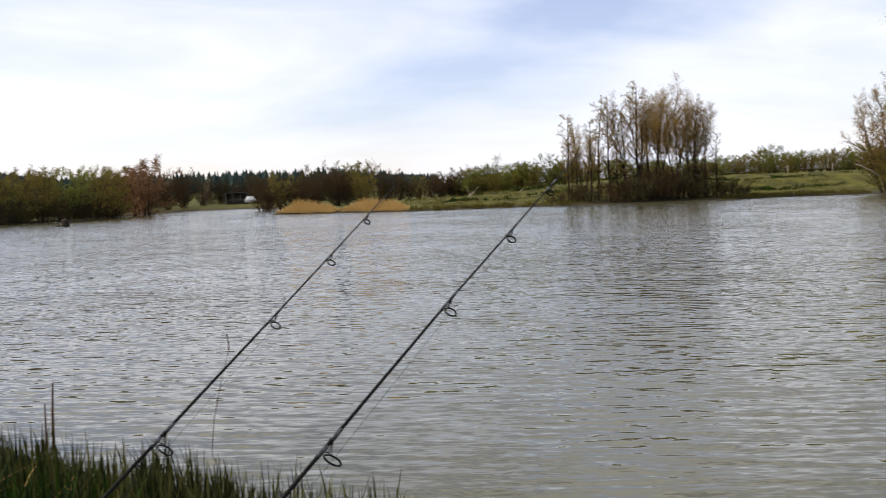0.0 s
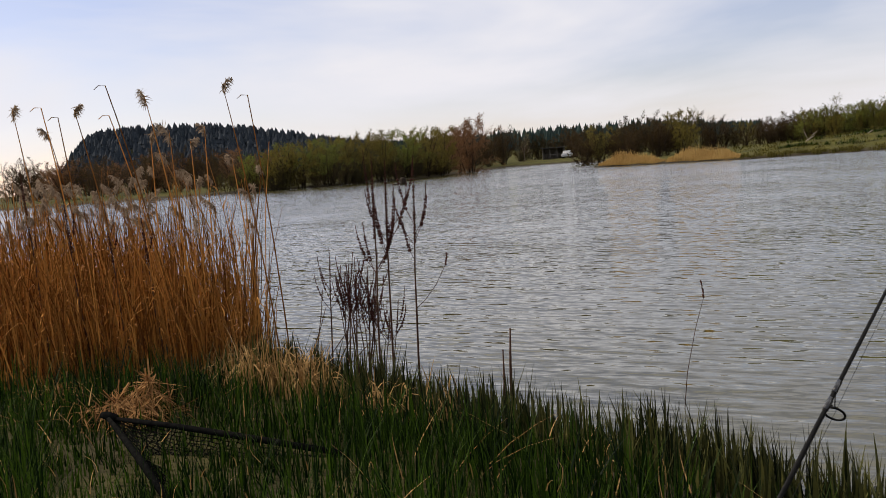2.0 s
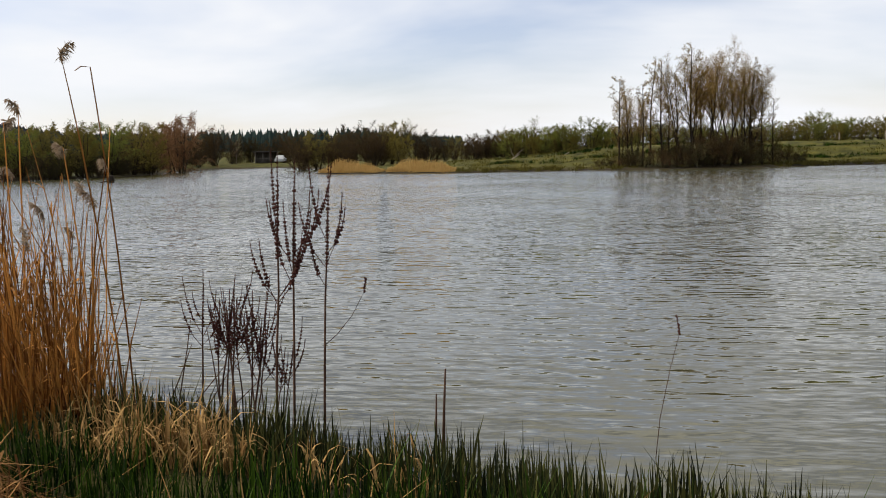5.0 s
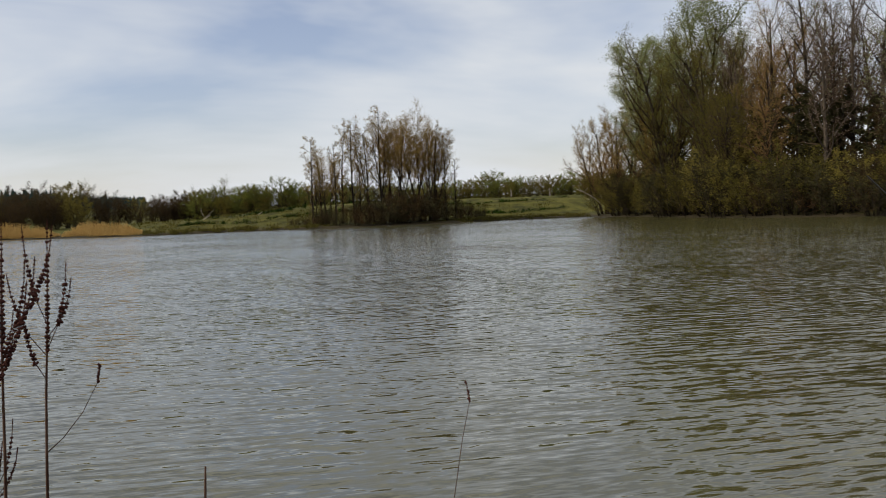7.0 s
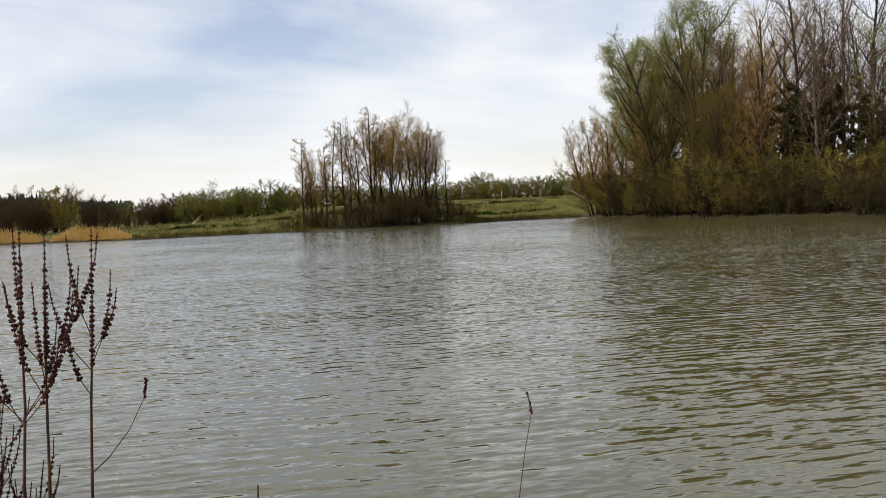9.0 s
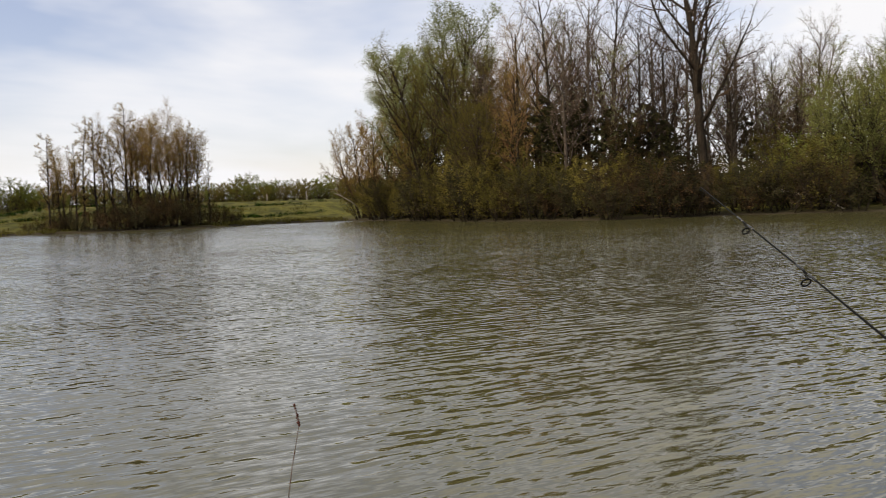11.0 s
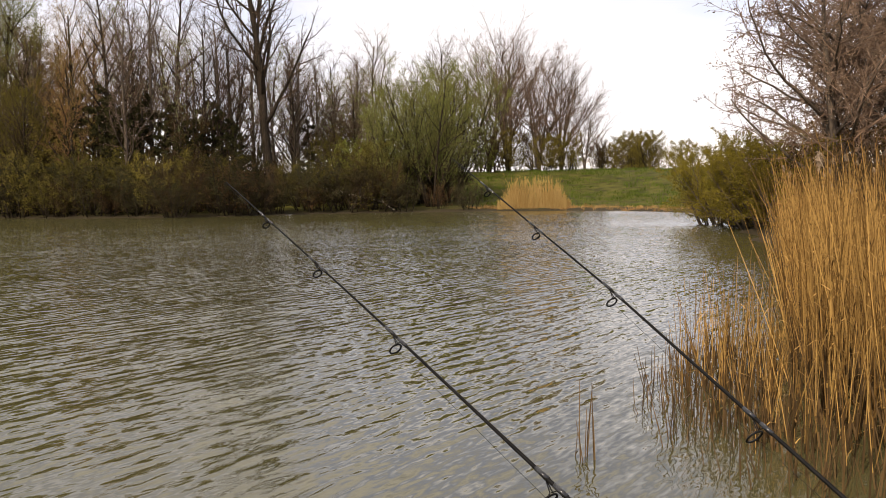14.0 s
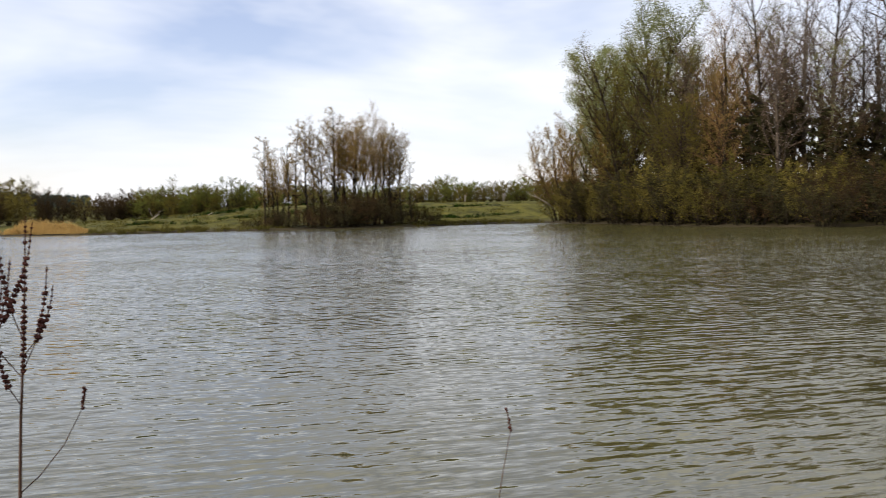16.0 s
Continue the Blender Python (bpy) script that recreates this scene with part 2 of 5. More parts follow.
REED_GOLD = material("golden_dry_reed", (0.080, 0.024, 0.005), (0.690, 0.318, 0.074), 1.5, rough=0.7, per_piece=0.8, through_light=0.25, skew=1.5)
# the golden reed again, its colour lowered for the dark behind the right-hand bed
REED_BROWN = material("darkened_brown_reed", (0.070, 0.034, 0.010), (0.480, 0.290, 0.090), 1.5, rough=0.7, per_piece=0.8, through_light=0.2, skew=1.3)
REED_PLUME = material("pale_reed_plumes", (0.17, 0.115, 0.07), (0.4, 0.31, 0.22), 9, per_piece=0.5, through_light=0.3)
MEADOW = material("meadow_grass", (0.046, 0.042, 0.010), (0.122, 0.104, 0.026), 0.3, per_piece=0.5, through_light=0.3)
MEADOW_GREEN = material("green_meadow_grass", (0.040, 0.060, 0.008), (0.115, 0.150, 0.026), 0.3, per_piece=0.5, through_light=0.3)
REED_DARK = material("dark_reed_stems", (0.020, 0.013, 0.007), (0.115, 0.070, 0.030), 1.5, rough=0.6, per_piece=0.8)
VARNISH = material("black_varnished_whipping", (0.006, 0.006, 0.006), (0.016, 0.016, 0.016), 40, rough=0.18, gloss=0.5)
# needles of the far hill, with the blue of distant haze put into the colour
SPRUCE_HAZE = material("haze_blue_spruce_needles", (0.017, 0.023, 0.030), (0.034, 0.042, 0.051), 0.05, per_piece=0.5)
FAR_REED = material("pale_gold_reed", (0.27, 0.16, 0.048), (0.52, 0.36, 0.14), 0.6, per_piece=0.6, through_light=0.25)
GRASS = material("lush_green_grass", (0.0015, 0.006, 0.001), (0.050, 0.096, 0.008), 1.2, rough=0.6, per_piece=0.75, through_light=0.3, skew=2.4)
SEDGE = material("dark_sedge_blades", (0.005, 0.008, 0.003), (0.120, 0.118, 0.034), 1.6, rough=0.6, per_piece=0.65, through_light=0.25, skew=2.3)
STRAW_RUST = material("rust_brown_straw", (0.070, 0.026, 0.008), (0.560, 0.310, 0.120), 3, rough=0.8, per_piece=0.8, through_light=0.2, skew=1.4)
STRAW = material("dead_straw", (0.100, 0.045, 0.013), (0.520, 0.330, 0.130), 2, rough=0.8, per_piece=0.6, through_light=0.2)
SEEDHEAD = material("dark_brown_seed_heads", (0.026, 0.009, 0.007), (0.075, 0.028, 0.021), 30)
STALK = material("reddish_brown_stalk", (0.040, 0.020, 0.014), (0.092, 0.052, 0.034), 14)
CARBON = material("black_rod_blank", (0.004, 0.004, 0.004), (0.010, 0.0095, 0.009), 40, rough=0.55, gloss=0.05)
STEEL = material("dark_ring_metal", (0.003, 0.003, 0.003), (0.009, 0.009, 0.009), 40, rough=0.5, gloss=0.08)
NET = material("black_net_mesh", (0.003, 0.003, 0.003), (0.010, 0.010, 0.009), 40, gloss=0.0)
WOOD_PALE = material("weathered_dead_wood", (0.200, 0.165, 0.125), (0.400, 0.345, 0.275), 7, bump=0.02, stretch=(1, 1, 4))


# ---- building blocks ----
def raw_mesh(name, verts, faces, mat, parent=None, label="", smooth=False, kind=""):
    me = bpy.data.meshes.new(name)
    me.from_pydata(verts, [], faces)
    me.materials.append(mat)
    if smooth:
        me.polygons.foreach_set("use_smooth", [True] * len(me.polygons))
    me.update()
    ob = new(name, me)
    ob.parent = parent
    if label:
        ob["label"] = label
    if kind:
        ob["kind"] = kind
    return ob


class Soup:
    """Gathers tubes and blades into one list of corners and faces."""

    def __init__(self):
        self.v, self.f = [], []

    def tube(self, pts, radii, sides=5, tip=True):
        n0 = len(self.v)
        count = len(pts)
        ref = None
        for i in range(count):
            a, b = pts[max(i - 1, 0)], pts[min(i + 1, count - 1)]
            d = (b - a).normalized()
            if ref is None:
                ref = d.orthogonal().normalized()
            else:
                ref = (ref - d * ref.dot(d)).normalized()
            o = d.cross(ref)
            for k in range(sides):
                w = 2 * math.pi * k / sides
                self.v.append(pts[i] + (ref * math.cos(w) + o * math.sin(w)) * radii[i])
        for i in range(count - 1):
            for k in range(sides):
                a, b = n0 + i * sides + k, n0 + i * sides + (k + 1) % sides
                self.f.append((a, b, b + sides, a + sides))
        if tip:
            self.f.append(tuple(n0 + (count - 1) * sides + k for k in range(sides)))
            self.f.append(tuple(n0 + k for k in range(sides - 1, -1, -1)))

    def blade(self, base, tipward, width, side, bend, segs=3):
        """A grass blade or reed leaf: base, the vector to its tip, its width, the sideways direction and how far it droops."""
        n0 = len(self.v)
        for i in range(segs + 1):
            s = i / segs
            c = base + tipward * s + bend * (s * s)
            w = side * (width * 0.5 * (1 - s * 0.95) * (0.75 + s if s < 0.25 else 1))
            self.v.append(c - w)
            self.v.append(c + w)
        for i in range(segs):
            a = n0 + 2 * i
            self.f.append((a, a + 1, a + 3, a + 2))

    def leaf(self, c, u, w):
        n0 = len(self.v)
        self.v += [c - u, c + w * 0.6, c + u, c - w * 0.6]
        self.f.append((n0, n0 + 1, n0 + 2, n0 + 3))

    def knob(self, c, r, tall=1.0):
        n0 = len(self.v)
        self.v += [c + Vector((r, 0, 0)), c + Vector((0, r, 0)), c + Vector((-r, 0, 0)), c + Vector((0, -r, 0)), c + Vector((0, 0, r * tall)), c - Vector((0, 0, r * tall))]
        for k in range(4):
            self.f.append((n0 + k, n0 + (k + 1) % 4, n0 + 4))
            self.f.append((n0 + (k + 1) % 4, n0 + k, n0 + 5))

    def object(self, name, mat, parent=None, label="", smooth=False, kind=""):
        return raw_mesh(name, self.v, self.f, mat, parent, label, smooth, kind)


def rand_dir(rng):
    z = rng.uniform(-1, 1)
    a = rng.uniform(0, 2 * math.pi)
    s = math.sqrt(1 - z * z)
    return Vector((s * math.cos(a), s * math.sin(a), z))


UP = Vector((0, 0, 1))


def shoot(out, rng, p, d, length, radius, level, spec):
    """One branch and, from it, its side branches. spec has a row for each level: (segments, wander, lift, children, first, angle, ratio)."""
    segs, wander, lift, children, first, angle, ratio = spec[level]
    pts, radii, dirs = [p.copy()], [radius], [d.copy()]
    end = 0.25 if level == 0 else 0.3
    for i in range(1, segs + 1):
        d = (d + rand_dir(rng) * wander + UP * lift).normalized()
        p = p + d * (length / segs)
        pts.append(p.copy())
        radii.append(max(radius * (1 - (1 - end) * i / segs), 0.004))
        dirs.append(d.copy())
    out.append((level, pts, radii))
    if level + 1 >= len(spec):
        return
    spin = rng.uniform(0, 6.3)
    for k in range(children):
        s = first + (1 - first) * (k + rng.random()) / children
        q = min(s * segs, segs - 1e-3)
        i = int(q)
        at = pts[i].lerp(pts[i + 1], q - i)
        base = dirs[i + 1]
        spin += 2.4 + rng.uniform(-0.5, 0.5)
        o = base.orthogonal().normalized()
        o = o * math.cos(spin) + base.cross(o) * math.sin(spin)
        tilt = radians(angle) * rng.uniform(0.7, 1.25)
        way = (base * math.cos(tilt) + o * math.sin(tilt)).normalized()
        size = length * ratio * rng.uniform(0.65, 1.15) * (1.15 - 0.6 * s if level == 0 else 1 - 0.35 * s)
        shoot(out, rng, at, way, size, max(radii[i] * 0.55, 0.004), level + 1, spec)


def tree(name, label, seed, height, girth, spec, bark, twig, leaves=None, leaf_size=0.1, leaf_count=0, stems=1, spread=0.0, lean=0.0, group="", leaf_low=0.0, jitter=0.1):
    """A tree: trunk and limbs, twigs, and the leaves, buds or catkins along them."""
    rng = random.Random(seed)
    out = []
    for k in range(stems):
        a = 2 * math.pi * k / stems + rng.uniform(-0.5, 0.5)
        off = Vector((math.cos(a), math.sin(a), 0))
        foot = off * spread * rng.uniform(0.1, 0.5) * (stems > 1) - UP * 0.25
        way = (UP + off * spread * 0.35 * (stems > 1) + Vector((lean, 0, 0))).normalized()
        shoot(out, rng, foot, way, height * rng.uniform(0.8, 1.02), girth, 0, spec)
    root = tagged(new(name), label, "tree" if "bush" not in name and "shrub" not in name else "bush", group)
    limbs, twigs, crown, boles = Soup(), Soup(), Soup(), Soup()
    thin = []
    for level, pts, radii in out:
        if level == 0:
            if stems > 4:
                boles.tube(pts, radii, 6)
            else:
                bole = Soup()
                bole.tube(pts, radii, 7)
                bole.object("trunk", bark, root, smooth=True)
        elif level == 1:
            limbs.tube(pts, radii, 4)
        else:
            twigs.tube(pts, radii, 3, False)
        if level >= len(spec) - 2:
            thin.append(pts)
    if boles.v:
        boles.object("coppice_base", bark, root, smooth=True, kind="stuff")
    limbs.object("limbwork", bark, root, smooth=True, kind="stuff")
    twigs.object("branchwork", twig, root, kind="stuff")
    if leaves:
        for _ in range(leaf_count):
            pts = rng.choice(thin)
            i = rng.randrange(len(pts) - 1)
            c = pts[i].lerp(pts[i + 1], rng.random())
            if c.z < leaf_low * height:
                continue
            u = rand_dir(rng)
            w = u.orthogonal().normalized()
            s = leaf_size * rng.uniform(0.5, 1.2)
            crown.leaf(c + rand_dir(rng) * jitter * rng.random(), u * s, w * s)
        crown.object("crown", leaves, root, kind="stuff")
    return root


# ---- ground and water ----
K = 1.2      # plan units to metres


def scaled(rows):
    return [(x * K, y * K) for x, y in rows]


POND = scaled([(-75, 52), (-63, 58), (-56, 58.5), (-49, 61.5), (-44, 68.5), (-46, 78), (-52, 92), (-57, 112), (-46, 112), (-38, 98), (-31, 84), (-27, 71), (-25.5, 65.5),
               (-20, 63), (-13, 60), (-7, 61), (-2, 60), (6, 60.5), (11, 63), (17, 63), (18.3, 55), (19.4, 45), (22.5, 38.5), (28.5, 36.6), (33.5, 33),
               (38.5, 27), (38.8, 23.7), (37, 19), (28, 14), (23, 11.3), (15, 7.4), (9, 4.0), (5, 1.6), (2.6, 1.0), (1.2, 1.7), (0.3, 2.9), (-0.6, 3.6),
               (-1.5, 3.95), (-2.5, 4.25), (-3.4, 4.7), (-4.3, 5.2), (-6, 5.8), (-10, 7.5), (-20, 12), (-40, 23), (-62, 36), (-80, 44)])


def pond_distance(x, y):
    """Signed distance to the water's edge: positive on land."""
    best = np.full(x.shape, 1e9)
    inside = np.zeros(x.shape, bool)
    for (ax, ay), (bx, by) in zip(POND, POND[1:] + POND[:1]):
        ex, ey = bx - ax, by - ay
        s = np.clip(((x - ax) * ex + (y - ay) * ey) / (ex * ex + ey * ey), 0, 1)
        best = np.minimum(best, np.hypot(x - ax - s * ex, y - ay - s * ey))
        if ay != by:
            inside ^= ((ay > y) != (by > y)) & (x < ex * (y - ay) / ey + ax)
    return np.where(inside, -best, best)


def smooth(a, b, v):
    s = np.clip((v - a) / (b - a), 0, 1)
    return s * s * (3 - 2 * s)


def far_hill(x, y):
    """A long hill: steep at one end, falling slowly to the other."""
    u, v = (x + 354) * 0.676 + (y - 324) * 0.737, (y - 324) * 0.676 - (x + 354) * 0.737
    return 24 * np.exp(-np.where(u > 0, (u / 95) ** 2, (u / 47) ** 8) - (v / 70) ** 2)


def land(x, y):
    x, y = np.asarray(x, float), np.asarray(y, float)
    d = pond_distance(x, y)
    d = d + 0.25 * np.sin(x * 1.3 + 0.7 * y) * np.cos(y * 1.1 - 0.4 * x) * smooth(8, 20, np.hypot(x, y))
    right = smooth(28, 50, x)
    far = smooth(25, 50, np.hypot(x, y))
    z = np.where(d > 0, 0.02 + 0.16 * smooth(0, 0.9, d), -0.9 * smooth(0, 4, -d) - 0.06 * smooth(0, 0.3, -d))
    rise = (0.4 + 0.75 * smooth(-30, 0, x) + 1.7 * right) * smooth(2.5, 14 + 14 * right, d) * far
    rise = rise + far * (0.35 * smooth(7.5, 8.5, d) + 0.3 * smooth(12, 13, d)) * smooth(-15, 0, x) * (1 - right)
    lumps = 0.06 * np.sin(x * 0.9) * np.sin(y * 0.8 + 1) * smooth(0.5, 3, d)
    hill = far_hill(x, y) + 5 * np.exp(-(((x + 150) / 160) ** 2 + ((y - 330) / 90) ** 2))
    return z + np.where(d > 0, rise + lumps, 0) + hill


def blend(a, b, v):
    s = min(max((v - a) / (b - a), 0.0), 1.0)
    return s * s * (3 - 2 * s)


def shore(x, y):
    """The same signed distance for one place."""
    best, hit = 1e18, False
    for (ax, ay), (bx, by) in zip(POND, POND[1:] + POND[:1]):
        ex, ey = bx - ax, by - ay
        s = min(max(((x - ax) * ex + (y - ay) * ey) / (ex * ex + ey * ey), 0.0), 1.0)
        best = min(best, (x - ax - s * ex) ** 2 + (y - ay - s * ey) ** 2)
        if (ay > y) != (by > y) and x < ex * (y - ay) / ey + ax:
            hit = not hit
    return -math.sqrt(best) if hit else math.sqrt(best)


def lie(x, y):
    """The height of the ground at one place, as land() gives it."""
    d, r = shore(x, y), math.hypot(x, y)
    d += 0.25 * math.sin(x * 1.3 + 0.7 * y) * math.cos(y * 1.1 - 0.4 * x) * blend(8, 20, r)
    right = blend(28, 50, x)
    if d > 0:
        z = 0.02 + 0.16 * blend(0, 0.9, d) + (0.4 + 0.75 * blend(-30, 0, x) + 1.7 * right) * blend(2.5, 14 + 14 * right, d) * blend(25, 50, r)
        z += blend(25, 50, r) * (0.35 * blend(7.5, 8.5, d) + 0.3 * blend(12, 13, d)) * blend(-15, 0, x) * (1 - right)
        z += 0.06 * math.sin(x * 0.9) * math.sin(y * 0.8 + 1) * blend(0.5, 3, d)
    else:
        z = -0.9 * blend(0, 4, -d) - 0.06 * blend(0, 0.3, -d)
    return z + float(far_hill(x, y)) + 5 * math.exp(-(((x + 150) / 160) ** 2 + ((y - 330) / 90) ** 2))


def build_ground():
    rings = [0.35 * 1.042 ** i for i in range(225)]
    turns = [radians(-100 + 200 * i / 520) for i in range(520)] + [radians(100 + 160 * i / 80) for i in range(80)]
    r, a = np.meshgrid(np.array(rings), np.array(turns), indexing="ij")
    x, y = -1.5 - r * np.sin(a), 1.0 + r * np.cos(a)
    z = land(x, y)
    n = len(turns)
    verts = np.stack([x, y, z], -1).reshape(-1, 3).tolist()
    verts.append((-1.5, 1.0, lie(-1.5, 1.0)))
    faces = []
    for i in range(len(rings) - 1):
        for j in range(n):
            k = (j + 1) % n
            faces.append((i * n + j, i * n + k, (i + 1) * n + k, (i + 1) * n + j)[::-1])
    mid = len(verts) - 1
    faces += [(mid, (j + 1) % n, j)[::-1] for j in range(n)]
    ob = raw_mesh("ground", verts, faces, EARTH, smooth=True)
    return tagged(ob, "grassy bank and meadow round the pond", "ground", kind="structure")


build_ground()
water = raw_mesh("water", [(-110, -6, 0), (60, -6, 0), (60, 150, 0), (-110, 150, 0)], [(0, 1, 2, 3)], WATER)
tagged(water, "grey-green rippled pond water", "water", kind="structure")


# ---- trees ----
def place(ob, x, y, height=None, turn=0.0, of=1.0, sink=0.0):
    """A copy of a thing on the ground at x, y, scaled so that what is of metres tall becomes height."""
    s = (height / of) if height else 1.0
    return copy_thing(ob, pose(x, y, lie(x, y) - sink, 0, 0, turn) @ Matrix.Scale(s, 4))


def plant(kinds, rows, seed, top=True):
    """Rows of x, y and the height of the top above the water; the kinds take turns, each used first for itself and then copied."""
    rng = random.Random(seed)
    for n, (x, y, z) in enumerate(rows):
        ob, of = kinds[n % len(kinds)]
        tall = max(z - lie(x, y), 0.8) if top else z
        place(ob, x, y, tall * rng.uniform(0.97, 1.05), rng.uniform(0, 360), of)


ALDER = [(9, 0.05, 0.04, 18, 0.22, 55, 0.20), (4, 0.12, 0.10, 5, 0.15, 45, 0.5), (3, 0.2, 0.05, 4, 0.15, 45, 0.5), (1, 0.25, 0.0, 0, 0, 0, 0)]
BARE = [(10, 0.07, 0.04, 18, 0.24, 42, 0.38), (5, 0.15, 0.10, 8, 0.12, 40, 0.48), (3, 0.2, 0.06, 7, 0.12, 42, 0.5), (1, 0.25, 0.02, 0, 0, 0, 0)]
LIMBED = [(10, 0.07, 0.03, 15, 0.28, 38, 0.48), (7, 0.16, 0.10, 11, 0.18, 42, 0.45), (5, 0.2, 0.06, 8, 0.15, 42, 0.42), (3, 0.22, 0.02, 0, 0, 0, 0)]
ROUND = [(6, 0.09, 0.03, 15, 0.12, 46, 0.62), (6, 0.14, 0.10, 10, 0.2, 38, 0.42), (4, 0.2, 0.05, 7, 0.15, 42, 0.5), (1, 0.22, 0.0, 0, 0, 0, 0)]
WILLOW = [(7, 0.10, 0.03, 14, 0.12, 36, 0.50), (6, 0.15, 0.09, 10, 0.15, 34, 0.42), (4, 0.18, 0.02, 7, 0.1, 40, 0.5), (2, 0.2, -0.05, 0, 0, 0, 0)]
COPPICE = [(8, 0.05, 0.05, 10, 0.28, 24, 0.30), (4, 0.12, 0.12, 7, 0.15, 30, 0.5), (3, 0.15, 0.06, 0, 0, 0, 0)]
THICKET = [(4, 0.16, 0.05, 7, 0.10, 42, 0.50), (2, 0.2, 0.06, 7, 0.1, 42, 0.5), (1, 0.25, 0.0, 0, 0, 0, 0)]
HEDGE = [(4, 0.12, 0.03, 9, 0.04, 52, 0.50), (3, 0.18, 0.07, 8, 0.1, 42, 0.45), (1, 0.25, 0.02, 0, 0, 0, 0)]
TWISTED = [(7, 0.16, 0.0, 13, 0.15, 55, 0.62), (8, 0.24, 0.03, 13, 0.12, 45, 0.42), (5, 0.25, 0.02, 11, 0.1, 45, 0.45), (3, 0.25, 0.0, 0, 0, 0, 0)]

FAN = [(7, 0.06, 0.05, 13, 0.42, 32, 0.34), (4, 0.14, 0.10, 8, 0.15, 34, 0.5), (2, 0.2, 0.05, 5, 0.1, 40, 0.5), (1, 0.2, 0.0, 0, 0, 0, 0)]
BUSHY = [(6, 0.08, 0.04, 14, 0.10, 38, 0.42), (4, 0.16, 0.08, 8, 0.12, 40, 0.5), (2, 0.2, 0.02, 0, 0, 0, 0)]

STORE = []


def pattern(*args, **kw):
    ob = tree(*args, **kw)
    STORE.append(ob)
    return ob


alder_a = pattern("alder_tree", "slender leafless alder with short side twigs and cones", 11, 9, 0.11, ALDER, BARK_DARK, TWIG_BROWN, LEAF_OCHRE, 0.03, 5200, group="alders on the spit", jitter=0.15)
alder_b = pattern("alder_tree", "slender leafless alder with short side twigs and cones", 12, 9, 0.105, ALDER, BARK_DARK, TWIG_BROWN, LEAF_OCHRE, 0.03, 4200, group="alders on the spit", jitter=0.15)
copse = pattern("coppiced_willow", "many-stemmed willow with ochre spring catkins", 13, 9, 0.075, FAN, BARK_DARK, TWIG_RUST, LEAF_OCHRE, 0.033, 23000, stems=5, spread=0.75, group="willows on the spit", leaf_low=0.3, jitter=0.4)
bare_a = pattern("poplar_tree", "tall leafless poplar with upright limbs", 21, 14, 0.17, BARE, BARK_GREY, TWIG_BROWN, LEAF_BUD, 0.04, 2200, group="trees of the wood", jitter=0.15)
bare_b = pattern("poplar_tree", "tall leafless poplar with upright limbs", 22, 14, 0.15, BARE, BARK_DARK, TWIG_BROWN, LEAF_BUD, 0.04, 2000, group="trees of the wood", jitter=0.15)
bare_c = pattern("ash_tree", "tall leafless ash with dark trunk", 23, 14, 0.18, BARE, BARK_DARK, TWIG_BROWN, group="trees of the wood")
rusty = pattern("poplar_tree", "tall poplar in rust-coloured bud", 24, 14, 0.18, BARE, BARK_DARK, TWIG_RUST, LEAF_OCHRE, 0.030, 13000, group="trees of the wood", leaf_low=0.35, jitter=0.4)
giant = pattern("poplar_tree", "huge leafless poplar with forked trunk and wide limbs", 25, 17, 0.34, LIMBED, BARK_DARK, TWIG_BROWN, LEAF_BUD, 0.04, 1800, jitter=0.15)
light_a = pattern("young_ash_tree", "pale leafless young tree with fine twigs", 26, 11, 0.11, BARE, BARK_GREY, TWIG_PINK, LEAF_GREY, 0.045, 2200, group="trees of the wood", jitter=0.15)
oak_a = pattern("field_maple_tree", "round-crowned leafless tree with many limbs", 27, 12, 0.16, ROUND, BARK_GREY, TWIG_PINK, LEAF_BUD, 0.045, 2600, stems=3, spread=0.22, group="round trees on the meadow", jitter=0.15)
oak_b = pattern("field_maple_tree", "round-crowned leafless tree with many limbs", 28, 12, 0.16, ROUND, BARK_GREY, TWIG_BROWN, LEAF_BUD, 0.045, 2200, stems=4, spread=0.26, group="round trees on the meadow", jitter=0.15)
willow_grey = pattern("willow_tree", "tall willow with thin grey-green spring leaves", 31, 13, 0.22, WILLOW, BARK_DARK, TWIG_BROWN, LEAF_GREY, 0.045, 44000, stems=2, spread=0.3, group="willows of the wood", leaf_low=0.2, jitter=0.55)
willow_olive = pattern("willow_tree", "willow with yellow-olive spring leaves", 32, 12, 0.2, WILLOW, BARK_DARK, TWIG_BROWN, LEAF_OLIVE, 0.042, 30000, stems=3, spread=0.4, group="willows of the wood", leaf_low=0.15, jitter=0.55)
willow_ochre = pattern("willow_tree", "low willow in ochre bud with drooping outer twigs", 33, 8, 0.14, WILLOW, BARK_DARK, TWIG_RUST, LEAF_OCHRE, 0.034, 24000, stems=3, spread=0.6, group="willows of the wood", leaf_low=0.2, jitter=0.25)
willow_green = pattern("willow_tree", "bushy willow in olive-green young leaf", 34, 9, 0.10, BUSHY, BARK_DARK, TWIG_BROWN, LEAF_SPRING, 0.042, 30000, stems=7, spread=0.85, group="green willows", leaf_low=0.1, jitter=0.3)
